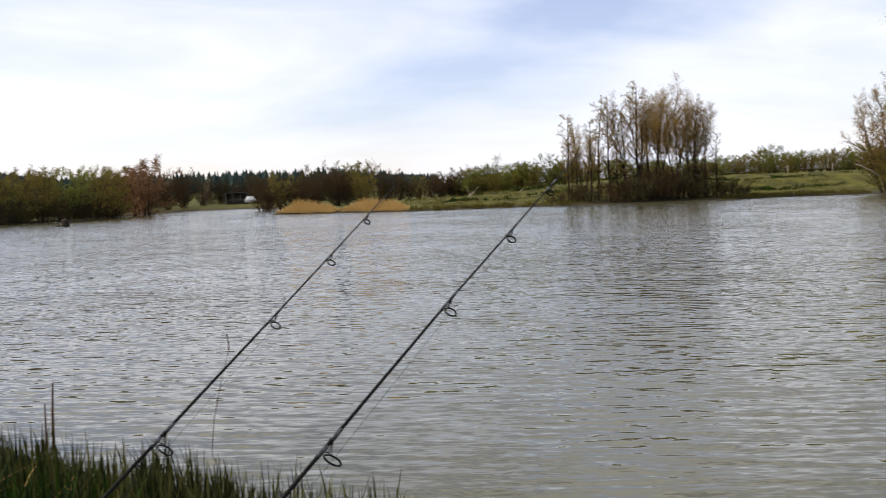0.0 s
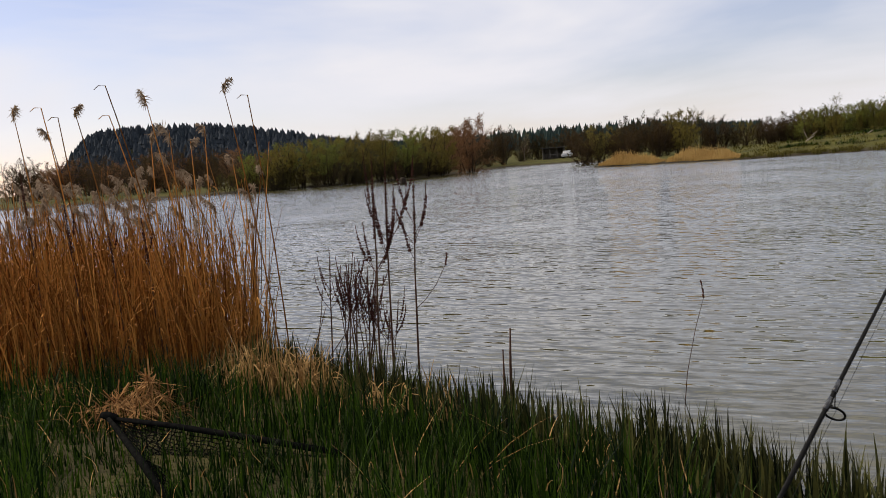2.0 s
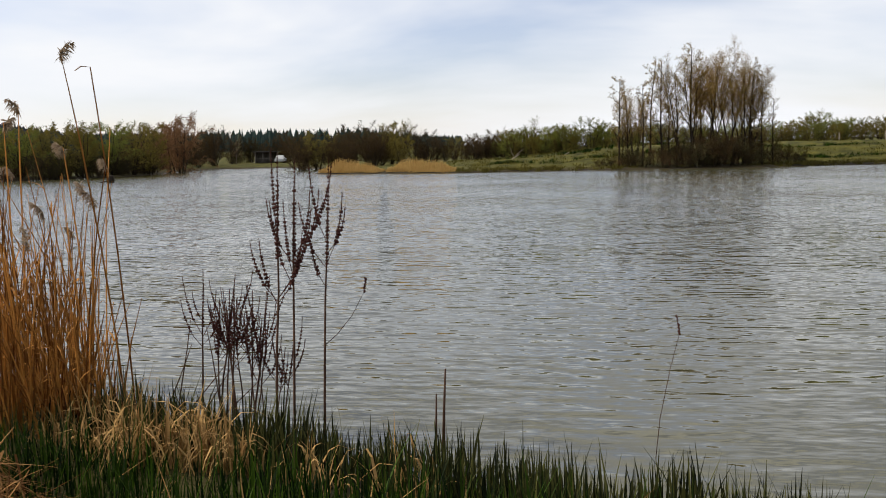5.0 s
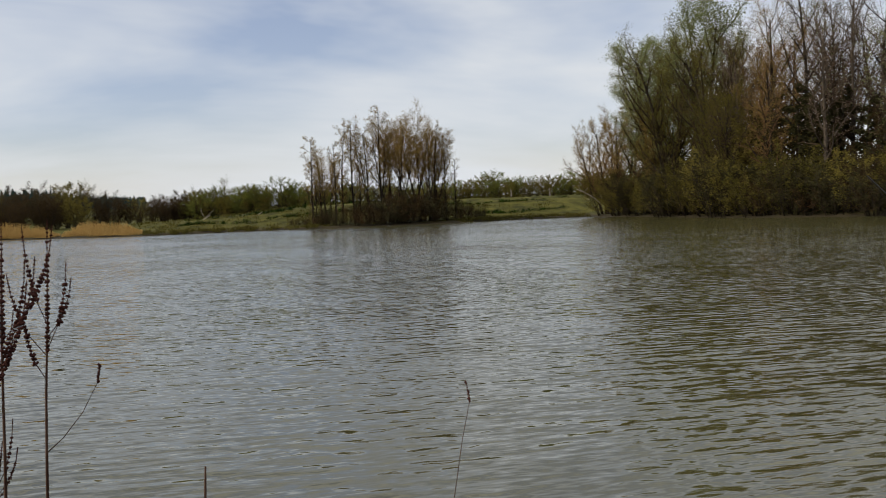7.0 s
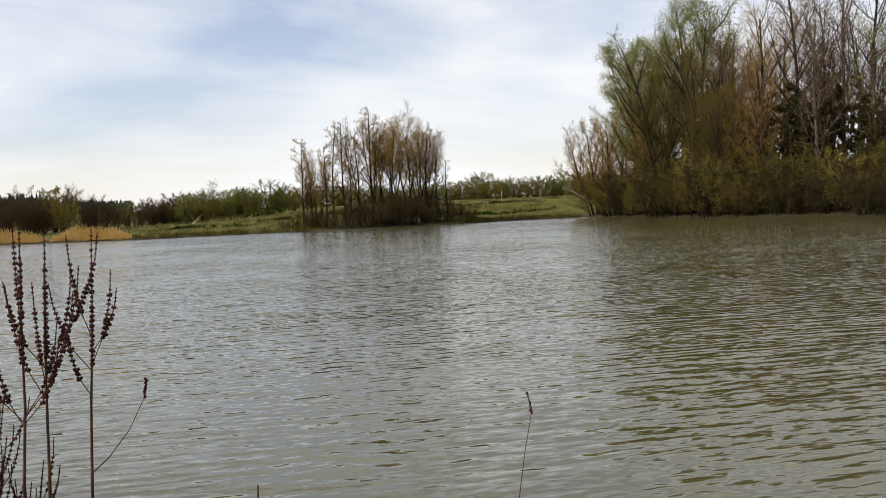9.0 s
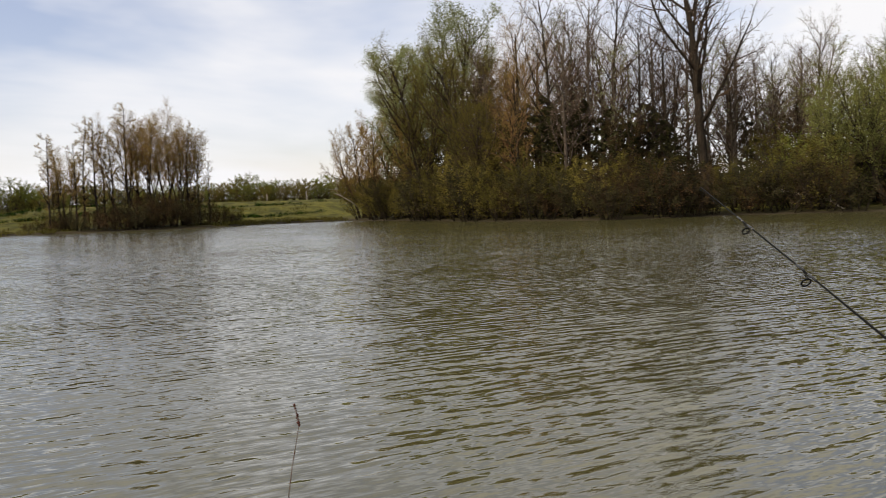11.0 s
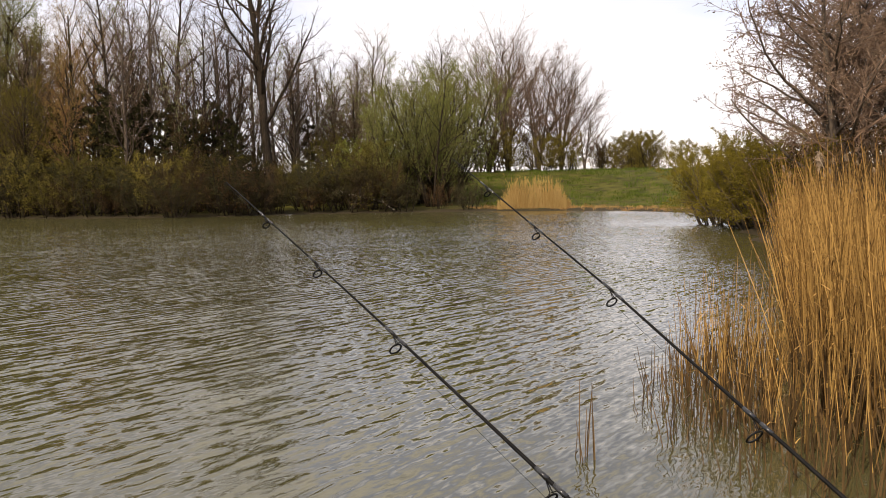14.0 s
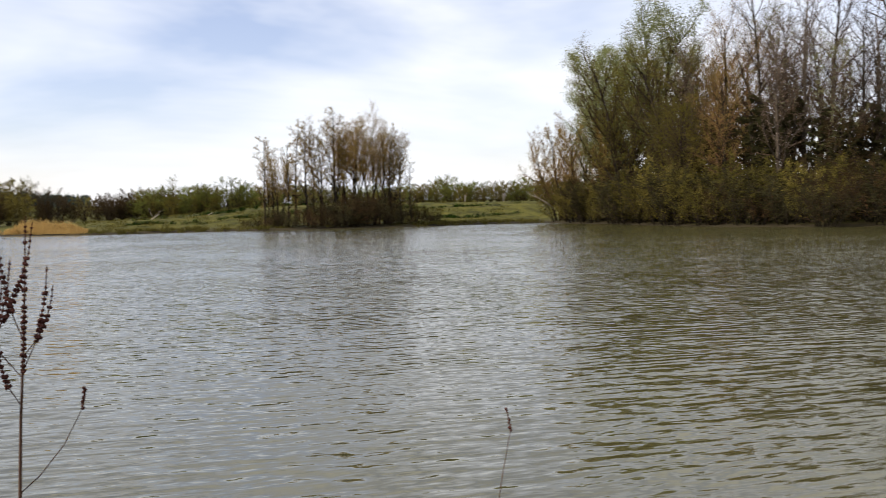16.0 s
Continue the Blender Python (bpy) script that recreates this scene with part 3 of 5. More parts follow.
ivy_tree = pattern("ivy_clad_trunk", "broken trunk thickly clad in dark ivy", 35, 6, 0.16, [(6, 0.05, 0.02, 22, 0.08, 70, 0.16), (3, 0.2, 0.0, 6, 0.1, 50, 0.6), (2, 0.3, 0, 0, 0, 0, 0)], BARK_DARK, TWIG_BROWN, LEAF_DARK, 0.075, 9000, group="ivy trunks")
scrub_brown = pattern("thicket_bush", "dense leafless brown thicket bush", 41, 3.0, 0.03, THICKET, BARK_DARK, TWIG_BROWN, LEAF_BROWN, 0.045, 3000, stems=8, spread=1.3, group="thicket on the far bank", jitter=0.15)
scrub_olive = pattern("thicket_bush", "thicket bush with olive spring leaves", 42, 3.0, 0.03, THICKET, BARK_DARK, TWIG_BROWN, LEAF_MOSS_SHADE, 0.036, 5600, stems=8, spread=1.3, group="thicket on the far bank", jitter=0.15)
scrub_moss = pattern("thicket_bush", "thicket bush in fresh yellow-olive leaf", 51, 3.0, 0.03, THICKET, BARK_DARK, TWIG_BROWN, LEAF_MOSS, 0.036, 8000, stems=8, spread=1.3, group="thicket on the far bank", jitter=0.15)
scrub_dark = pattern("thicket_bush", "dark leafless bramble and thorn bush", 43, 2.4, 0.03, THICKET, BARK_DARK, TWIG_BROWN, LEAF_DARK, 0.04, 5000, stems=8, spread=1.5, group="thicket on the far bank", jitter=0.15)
scrub_rust = pattern("thicket_bush", "rust-brown leafless thicket bush", 44, 3.0, 0.03, THICKET, BARK_DARK, TWIG_RUST, LEAF_BROWN, 0.045, 2600, stems=8, spread=1.3, group="thicket on the far bank", jitter=0.15)
hedge_brown = pattern("hedge_tree", "leafless brown hedgerow tree", 45, 5, 0.07, HEDGE, BARK_DARK, TWIG_BROWN, LEAF_BROWN, 0.055, 8000, stems=5, spread=0.8, group="hedgerow across the pond", jitter=0.25)
hedge_green = pattern("hedge_tree", "hedgerow tree in fresh green leaf", 46, 5, 0.07, HEDGE, BARK_DARK, TWIG_BROWN, LEAF_GREEN, 0.055, 9500, stems=5, spread=0.8, group="hedgerow across the pond", jitter=0.25)
hedge_olive = pattern("hedge_tree", "hedgerow tree in olive-brown bud", 47, 5, 0.07, HEDGE, BARK_DARK, TWIG_BROWN, LEAF_MOSS, 0.055, 9500, stems=5, spread=0.8, group="hedgerow across the pond", jitter=0.25)
hedge_rust = pattern("hedge_tree", "rounded tree in rust-pink bud", 48, 5, 0.07, HEDGE, BARK_DARK, TWIG_RUST, LEAF_RUST, 0.055, 11000, stems=5, spread=0.8, group="hedgerow across the pond", jitter=0.25)
sallow = pattern("sallow_bush", "sallow bush in bright yellow-green leaf by the water", 49, 3.0, 0.035, THICKET, BARK_GREY, TWIG_BROWN, LEAF_YELLOW, 0.026, 32000, stems=13, spread=1.5, group="sallows by the reeds", jitter=0.12)
crack = pattern("crack_willow", "old leafless willow with twisted boughs and pale buds", 50, 8.5, 0.13, TWISTED, BARK_GREY, TWIG_PINK, LEAF_BUD, 0.036, 22000, stems=3, spread=0.7, group="old willows by the reeds")

# the spit with the alders
plant([(alder_a, 9), (alder_b, 9)], [(x, y, z * 0.91) for x, y, z in [(-3.1, 75.3, 8.2), (-2.4, 75.9, 7.5), (-1.3, 74.7, 7.4), (-0.7, 75.9, 9.5), (0.3, 75.2, 9.5), (1.5, 75.8, 8.7), (2.6, 75.1, 10.2),
                                     (6.9, 75.3, 9.2), (7.8, 74.6, 6.6), (8.6, 75.1, 6.0), (-2.9, 75.6, 5.0), (0.9, 76.6, 8.0), (3.2, 76.4, 8.3), (7.2, 76.3, 7.2)]], 1)
plant([(copse, 9)], [(x, y, z * 0.91) for x, y, z in [(3.6, 75.6, 9.6), (4.9, 76.1, 9.2), (6.6, 75.4, 8.0), (-1.9, 76.2, 6.4), (2.2, 76.4, 8.8), (5.8, 75.0, 8.6)]], 2)
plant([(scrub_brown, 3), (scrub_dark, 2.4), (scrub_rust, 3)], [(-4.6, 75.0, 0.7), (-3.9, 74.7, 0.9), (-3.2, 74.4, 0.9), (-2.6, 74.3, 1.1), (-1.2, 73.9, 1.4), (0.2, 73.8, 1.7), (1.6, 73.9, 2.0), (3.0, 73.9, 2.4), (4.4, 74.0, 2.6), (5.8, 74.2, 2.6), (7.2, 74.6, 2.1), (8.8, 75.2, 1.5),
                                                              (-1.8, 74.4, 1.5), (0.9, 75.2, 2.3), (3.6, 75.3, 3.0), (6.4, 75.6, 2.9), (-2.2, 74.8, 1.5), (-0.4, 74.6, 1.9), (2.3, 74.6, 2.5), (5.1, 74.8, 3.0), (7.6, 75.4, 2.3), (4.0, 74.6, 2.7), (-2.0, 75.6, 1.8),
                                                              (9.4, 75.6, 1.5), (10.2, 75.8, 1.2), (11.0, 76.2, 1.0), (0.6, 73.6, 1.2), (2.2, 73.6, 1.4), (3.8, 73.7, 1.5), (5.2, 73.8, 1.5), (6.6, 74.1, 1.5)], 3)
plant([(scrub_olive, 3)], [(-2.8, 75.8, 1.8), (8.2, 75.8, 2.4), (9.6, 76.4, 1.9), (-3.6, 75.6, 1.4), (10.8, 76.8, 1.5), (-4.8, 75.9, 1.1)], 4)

# the wood on the far bank
plant([(willow_ochre, 8)], [(21.9, 76.6, 7.4), (22.6, 73.2, 8.2), (24.6, 70.0, 7.6)], 5)
plant([(willow_grey, 13)], [(23.6, 70.6, 12.6), (25.0, 72.4, 13.6), (27.2, 67.7, 16.6)], 6)
plant([(willow_olive, 12)], [(24.0, 66.4, 13.1), (25.8, 62.0, 12.2), (24.6, 58.6, 8.0)], 7)
plant([(rusty, 14)], [(27.3, 58.1, 16.0), (30.2, 60.6, 14.8), (26.2, 55.2, 11.5)], 8)
plant([(bare_a, 14), (bare_c, 14), (bare_b, 14)], [(25.6, 59.1, 11.1), (29.1, 55.7, 15.4), (33.4, 60.1, 15.6), (30.5, 53.4, 14.6), (34.3, 56.7, 15.8), (37.8, 60.1, 13.7), (35.3, 53.0, 13.6), (34.7, 50.5, 10.8),
                                                   (42.4, 53.5, 11.5), (28.0, 52.5, 12.5), (31.8, 57.5, 13.5), (36.0, 62.0, 14.0), (39.5, 56.0, 12.5), (32.5, 50.6, 12.0), (29.5, 63.5, 14.0),
                                                   (40.0, 50.2, 11.0), (38.0, 48.0, 9.5), (27.0, 62.5, 14.5)], 9)
plant([(giant, 17)], [(36.6, 49.0, 18.6)], 10)
plant([(light_a, 11), (bare_b, 14)], [(46.3, 54.8, 11.0), (51.0, 56.9, 10.6), (54.3, 57.1, 12.9), (47.4, 54.0, 9.8), (52.0, 56.1, 12.2), (55.1, 56.4, 12.8), (44.0, 52.0, 9.2), (49.5, 53.0, 9.6),
                                      (58.0, 57.5, 11.4), (42.5, 48.5, 8.6), (45.5, 49.5, 8.8)], 11)
plant([(willow_green, 9)], [(44.3, 41.5, 9.4), (47.6, 42.6, 9.9), (45.8, 43.6, 8.6), (42.4, 43.4, 7.6)], 12)
plant([(ivy_tree, 6)], [(26.6, 58.2, 7.6), (28.4, 54.6, 8.4), (30.6, 52.2, 7.4), (25.2, 62.6, 7.2), (27.4, 57.0, 8.0), (33.2, 52.0, 7.6), (29.6, 53.4, 8.2), (31.4, 49.9, 6.1), (30.8, 50.9, 6.4), (26.4, 56.6, 5.2), (28.6, 52.8, 6.6), (27.9, 53.6, 7.4), (27.3, 54.1, 6.8), (33.6, 50.2, 7.6), (34.2, 49.6, 6.4), (33.0, 50.6, 7.0)], 13)
plant([(oak_a, 12), (oak_b, 12)], [(65.0, 52.1, 14.5), (68.0, 52.0, 14.0), (67.7, 48.3, 13.4), (69.8, 47.2, 12.2), (69.9, 44.8, 8.9), (61.5, 54.0, 12.6)], 14)
plant([(hedge_olive, 5), (hedge_olive, 5), (light_a, 11)], [(114.7, 62.9, 9.3), (115.3, 66.9, 7.9), (114.0, 59.1, 8.3), (112.2, 54.5, 7.7), (113.0, 50.0, 6.8), (114.4, 64.6, 9.0), (115.0, 62.0, 9.4), (114.2, 60.6, 8.8), (113.6, 57.4, 8.0), (116.0, 65.2, 8.6), (115.6, 63.6, 9.2), (113.0, 52.6, 7.2), (114.8, 68.4, 7.6)], 15)


def along(points, step, seed, off):
    """Places along a broken line, a little to its landward side."""
    rng = random.Random(seed)
    rows = []
    for (ax, ay), (bx, by) in zip(points, points[1:]):
        length = math.hypot(bx - ax, by - ay)
        for k in range(max(1, int(length / step))):
            s = (k + rng.random()) / max(1, int(length / step))
            nx, ny = (by - ay) / length, -(bx - ax) / length
            o = rng.uniform(*off)
            rows.append((ax + (bx - ax) * s + (-nx) * o, ay + (by - ay) * s + (-ny) * o))
    return rows


edge = along(scaled([(17.2, 63), (18.3, 55), (19.4, 45), (22.5, 38.5), (28.5, 36.6), (33.5, 33), (35.5, 30.7)]), 1.5, 3, (0.4, 1.1))
rng = random.Random(6)
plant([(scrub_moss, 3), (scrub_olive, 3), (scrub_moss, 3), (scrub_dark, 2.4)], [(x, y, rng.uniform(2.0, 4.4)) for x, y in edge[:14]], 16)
# extra dark bushes along the wood, standing in for the shade at its foot
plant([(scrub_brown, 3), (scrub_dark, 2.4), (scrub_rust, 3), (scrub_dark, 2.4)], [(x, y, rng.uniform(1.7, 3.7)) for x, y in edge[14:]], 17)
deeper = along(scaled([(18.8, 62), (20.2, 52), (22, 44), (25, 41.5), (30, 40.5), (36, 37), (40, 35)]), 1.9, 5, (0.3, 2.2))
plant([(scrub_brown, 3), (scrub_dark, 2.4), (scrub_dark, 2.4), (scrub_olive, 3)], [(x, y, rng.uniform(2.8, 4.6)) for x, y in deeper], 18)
plant([(scrub_olive, 3), (hedge_green, 5)], [(48.6, 53.0, 5.0), (46.5, 47.0, 4.8), (51.0, 47.5, 4.2), (42.2, 46.5, 5.2), (40.4, 45.0, 5.6), (63.5, 51.0, 5.4), (66.0, 49.6, 5.0), (71.0, 46.5, 4.8)], 19)

under = along(scaled([(19.5, 61), (21.5, 50), (24, 44.5), (28, 42.5), (33, 41), (38, 38.5), (44, 40)]), 2.2, 8, (-1.0, 3.5))
plant([(hedge_brown, 5), (ivy_tree, 6), (hedge_brown, 5), (hedge_olive, 5)], [(x, y, rng.uniform(4.2, 7.0)) for x, y in under], 31)
plant([(bare_c, 14), (bare_a, 14), (light_a, 11)], [(x + rng.uniform(0, 6), y + rng.uniform(0, 6), rng.uniform(10.0, 14.5)) for x, y in under[2:26]], 32)
plant([(bare_b, 14), (light_a, 11), (bare_a, 14)], [(36.0, 52.5, 13.0), (38.2, 51.0, 12.4), (39.0, 54.0, 13.4), (41.0, 52.0, 12.2), (43.0, 50.5, 11.0), (44.8, 53.5, 11.6), (47.0, 51.5, 10.8), (48.6, 56.0, 11.8), (50.4, 54.6, 11.4), (53.0, 54.0, 11.6),
                                                   (56.6, 55.0, 11.8), (59.0, 54.5, 11.6), (33.0, 54.5, 15.0), (31.4, 56.0, 15.2)], 37)
plant([(hedge_brown, 5), (hedge_olive, 5)], [(63.0, 51.5, 7.4), (65.4, 50.2, 7.0), (67.6, 48.8, 7.2), (69.6, 46.2, 6.6), (71.2, 43.8, 6.0), (61.0, 53.0, 7.4), (58.6, 53.0, 7.0), (66.6, 46.8, 6.4), (64.2, 50.6, 6.6), (68.6, 47.4, 6.4)], 38)

back = along(scaled([(22, 60), (25, 52), (30, 48.5), (36, 47.5), (43, 48), (50, 48.5)]), 1.5, 14, (-2.0, 5.0))
plant([(bare_c, 14), (bare_b, 14), (hedge_brown, 5), (bare_a, 14)], [(x, y, rng.uniform(9.5, 13.5) if k % 4 != 2 else rng.uniform(4.5, 6.5)) for k, (x, y) in enumerate(back)], 39)
skirt = along(scaled([(17.6, 62), (18.9, 54), (20, 45.5), (22.9, 39.6), (28.7, 37.6), (33.8, 34.2)]), 1.6, 15, (0.2, 1.6))
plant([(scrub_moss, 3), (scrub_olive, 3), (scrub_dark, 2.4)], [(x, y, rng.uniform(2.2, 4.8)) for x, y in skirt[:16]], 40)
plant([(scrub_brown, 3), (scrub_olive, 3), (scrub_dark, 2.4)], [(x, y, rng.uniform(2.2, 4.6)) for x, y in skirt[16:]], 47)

# the right-hand bank
plant([(sallow, 3)], [(31.0, 15.8, 2.9), (29.7, 14.6, 3.0), (28.0, 13.0, 3.1), (26.4, 11.8, 3.2), (29.0, 12.6, 3.4), (27.2, 12.6, 3.0), (25.2, 11.0, 3.0), (30.4, 14.0, 2.8)], 20)
plant([(crack, 8.5)], [(27.2, 10.0, 9.6), (24.9, 9.6, 8.6), (27.4, 8.6, 8.6)], 21)
plant([(scrub_rust, 3), (scrub_brown, 3)], [(24.6, 9.6, 3.0), (21.6, 8.6, 2.6), (19.4, 7.6, 2.2), (17.0, 6.4, 2.0), (22.6, 6.6, 3.2), (14.6, 5.6, 1.8), (12.2, 4.6, 1.7), (9.8, 3.4, 1.6), (20.4, 6.8, 2.4)], 22)

# the banks across the pond, to the left
plant([(hedge_olive, 5), (hedge_olive, 5), (hedge_green, 5)], [(x, y, z * 1.18) for x, y, z in [(-62.5, 71.5, 3.6), (-60.6, 73.5, 4.1), (-58.8, 75.6, 4.3), (-57.0, 78.6, 4.4), (-56.2, 81.7, 4.6), (-55.4, 85.4, 4.9), (-55.0, 89.0, 5.0), (-55.4, 93.0, 5.0),
                                                              (-64.0, 76.0, 4.2), (-61.0, 79.0, 4.6), (-59.0, 84.0, 4.9), (-65.5, 71.6, 3.2)]], 23)
plant([(hedge_rust, 5)], [(x, y, z * 1.18) for x, y, z in [(-57.6, 104.1, 5.8), (-60.5, 107.0, 5.4), (-58.0, 98.5, 4.6)]], 24)
plant([(scrub_brown, 3), (scrub_dark, 2.4)], [(-66.0, 70.6, 1.6), (-62.0, 71.2, 1.7), (-58.4, 73.4, 1.8), (-55.8, 77.0, 1.9), (-54.2, 81.4, 1.9), (-54.4, 85.4, 1.8), (-56.0, 92.0, 2.0), (-59.4, 100.5, 2.2), (-69.5, 69.8, 1.6)], 25)
plant([(scrub_rust, 3), (hedge_rust, 5), (hedge_brown, 5)], [(-88.8, 76.6, 4.8), (-86.8, 79.0, 4.3), (-87.2, 83.9, 4.6), (-80.2, 80.9, 3.4), (-78.4, 82.7, 3.3), (-73.3, 79.0, 2.9), (-93.0, 74.0, 4.9), (-97.0, 72.0, 5.2), (-92.0, 81.0, 5.6),
                                                            (-82.5, 87.0, 5.0), (-76.0, 86.5, 4.6)], 26)
plant([(hedge_brown, 5), (light_a, 11)], [(-71.6, 142.0, 6.6), (-70.0, 147.0, 6.0), (-72.0, 137.0, 5.4), (-76.0, 145.0, 6.4), (-79.0, 139.0, 6.0), (-73.0, 128.0, 4.6), (-74.0, 133.0, 5.0)], 27)
plant([(hedge_brown, 5), (hedge_olive, 5), (hedge_brown, 5)], [(-41.6, 103.7, 3.9), (-40.0, 106.1, 4.8), (-37.0, 108.3, 5.2), (-34.3, 110.3, 5.6), (-32.1, 112.2, 6.0), (-29.5, 112.9, 5.2), (-27.2, 114.7, 4.6), (-24.9, 116.4, 4.0),
                                                              (-22.8, 119.3, 4.0), (-20.6, 122.1, 3.8), (-17.6, 120.1, 4.0), (-36.0, 105.0, 4.0), (-33.0, 107.0, 4.3), (-30.0, 108.5, 4.2), (-27.0, 110.0, 3.8)], 28)
plant([(light_a, 11)], [(-15.1, 120.5, 6.6), (-31.0, 113.5, 6.3), (17.9, 107.0, 5.8)], 29)
plant([(hedge_green, 5), (hedge_green, 5), (hedge_olive, 5)], [(-12.0, 114.8, 4.8), (-10.2, 113.7, 5.1), (-17.7, 118.1, 3.5), (-7.1, 111.8, 5.7), (-5.0, 111.8, 4.8), (-2.5, 110.6, 4.4), (0.0, 110.0, 4.2), (2.8, 109.4, 4.2), (5.6, 108.6, 4.2),
                                                              (8.4, 107.8, 4.3), (11.6, 106.8, 4.2), (14.8, 105.7, 4.5), (18.2, 107.6, 5.2), (20.1, 104.7, 4.2), (22.9, 101.6, 4.5), (25.1, 101.0, 3.9), (27.6, 100.6, 3.9), (30.4, 99.0, 4.0)], 30)

gaps = along([(-20.0, 119.0), (-10.0, 115.5), (0.0, 111.5), (12.0, 108.0), (22.0, 104.0), (34.0, 98.0)], 0.75, 9, (-1.0, 2.5))
plant([(scrub_olive, 3), (hedge_green, 5), (hedge_olive, 5), (hedge_green, 5)], [(x, y, rng.uniform(3.7, 5.0)) for x, y in gaps], 33)
gaps = along([(-20.0, 118.0), (-10.0, 114.5), (0.0, 110.5), (12.0, 107.0), (22.0, 103.0), (34.0, 97.0)], 0.8, 19, (-2.0, 0.5))
plant([(hedge_green, 5), (scrub_olive, 3), (hedge_olive, 5)], [(x, y, rng.uniform(3.0, 4.0)) for x, y in gaps], 46)
gaps = along([(-70.0, 72.5), (-60.0, 74.5), (-56.0, 80.0), (-56.5, 92.0), (-62.0, 106.0), (-72.0, 126.0), (-78.0, 150.0)], 2.6, 10, (0.5, 3.0))
plant([(scrub_brown, 3), (scrub_olive, 3), (hedge_brown, 5)], [(x, y, rng.uniform(2.4, 3.8)) for x, y in gaps], 34)
gaps = along([(-42.0, 105.0), (-36.0, 107.0), (-28.0, 112.0), (-20.0, 118.0)], 1.7, 11, (-1.0, 2.0))
plant([(scrub_brown, 3), (hedge_brown, 5)], [(x, y, rng.uniform(2.8, 4.0)) for x, y in gaps], 35)
gaps = along([(-112.0, 64.0), (-96.0, 74.0), (-84.0, 80.0), (-72.0, 84.0)], 2.4, 12, (-1.5, 3.0))
plant([(scrub_rust, 3), (hedge_brown, 5), (hedge_rust, 5)], [(x, y, rng.uniform(2.6, 4.6)) for x, y in gaps], 36)

gaps = along([(-70.0, 70.6), (-62.0, 71.2), (-56.0, 76.6), (-54.0, 82.0), (-54.8, 90.0), (-58.0, 99.0)], 1.2, 17, (0.0, 1.2))
plant([(scrub_olive, 3), (scrub_brown, 3), (scrub_dark, 2.4)], [(x, y, rng.uniform(1.8, 2.8)) for x, y in gaps], 44)
plant([(hedge_brown, 5), (scrub_brown, 3)], [(-16.0, 119.0, 3.8), (-14.6, 118.6, 3.4), (-13.2, 117.6, 3.0), (-18.6, 120.0, 4.2), (-21.0, 120.6, 4.4), (-11.8, 117.4, 2.8), (-23.4, 117.6, 3.9), (-22.0, 117.4, 3.8), (-20.6, 117.0, 3.6), (-19.2, 117.2, 3.5), (-17.8, 116.8, 3.4), (-16.4, 116.4, 3.2)], 45)
gaps = along([(-140.0, 92.0), (-116.0, 96.0), (-100.0, 98.0), (-90.0, 100.0)], 2.6, 13, (-2.0, 4.0))
plant([(hedge_brown, 5), (hedge_rust, 5), (hedge_brown, 5)], [(x, y, rng.uniform(5.0, 7.0)) for x, y in gaps], 41)

gaps = along([(-92.0, 158.0), (-76.0, 164.0), (-62.0, 166.0), (-46.0, 160.0)], 2.0, 16, (-2.0, 3.0))
plant([(hedge_brown, 5), (scrub_dark, 2.4), (hedge_brown, 5)], [(x, y, rng.uniform(4.5, 6.5)) for x, y in gaps], 42)
plant([(scrub_brown, 3), (scrub_dark, 2.4), (hedge_brown, 5)], [(-73.0, 152.0, 3.2), (-71.6, 150.0, 2.4), (-60.6, 152.0, 2.6), (-59.0, 150.0, 3.4), (-56.6, 149.0, 3.8), (-54.0, 147.0, 4.0), (-51.0, 144.0, 4.0), (-48.0, 140.0, 4.0), (-66.0, 158.5, 3.4), (-62.0, 158.0, 3.6)], 43)

for ob in STORE:      # the patterns themselves are not needed any more
    for o in (*ob.children_recursive, ob):
        bpy.data.objects.remove(o, do_unlink=True)


def spruce(soup, rng, x, y, z, h, broad=0.0):
    """One far spruce: tiers of ragged skirts round a pole."""
    w = h * (broad or rng.uniform(0.18, 0.36))
    sides = 6
    n0 = len(soup.v)
    tiers = 4
    for k in range(tiers):
        r, low, high = w * (1 - 0.8 * k / tiers), z + h * 0.22 * k, z + h * min(1.0, 0.22 * k + 0.42)
        n0 = len(soup.v)
        for j in range(sides):
            a = 6.283 * (j + rng.uniform(-0.3, 0.3)) / sides
            q = r * rng.uniform(0.7, 1.2)
            soup.v.append(Vector((x + q * math.cos(a), y + q * math.sin(a), low - h * rng.uniform(0, 0.05))))
        soup.v.append(Vector((x, y, high)))
        for j in range(sides):
            soup.f.append((n0 + j, n0 + (j + 1) % sides, n0 + sides))


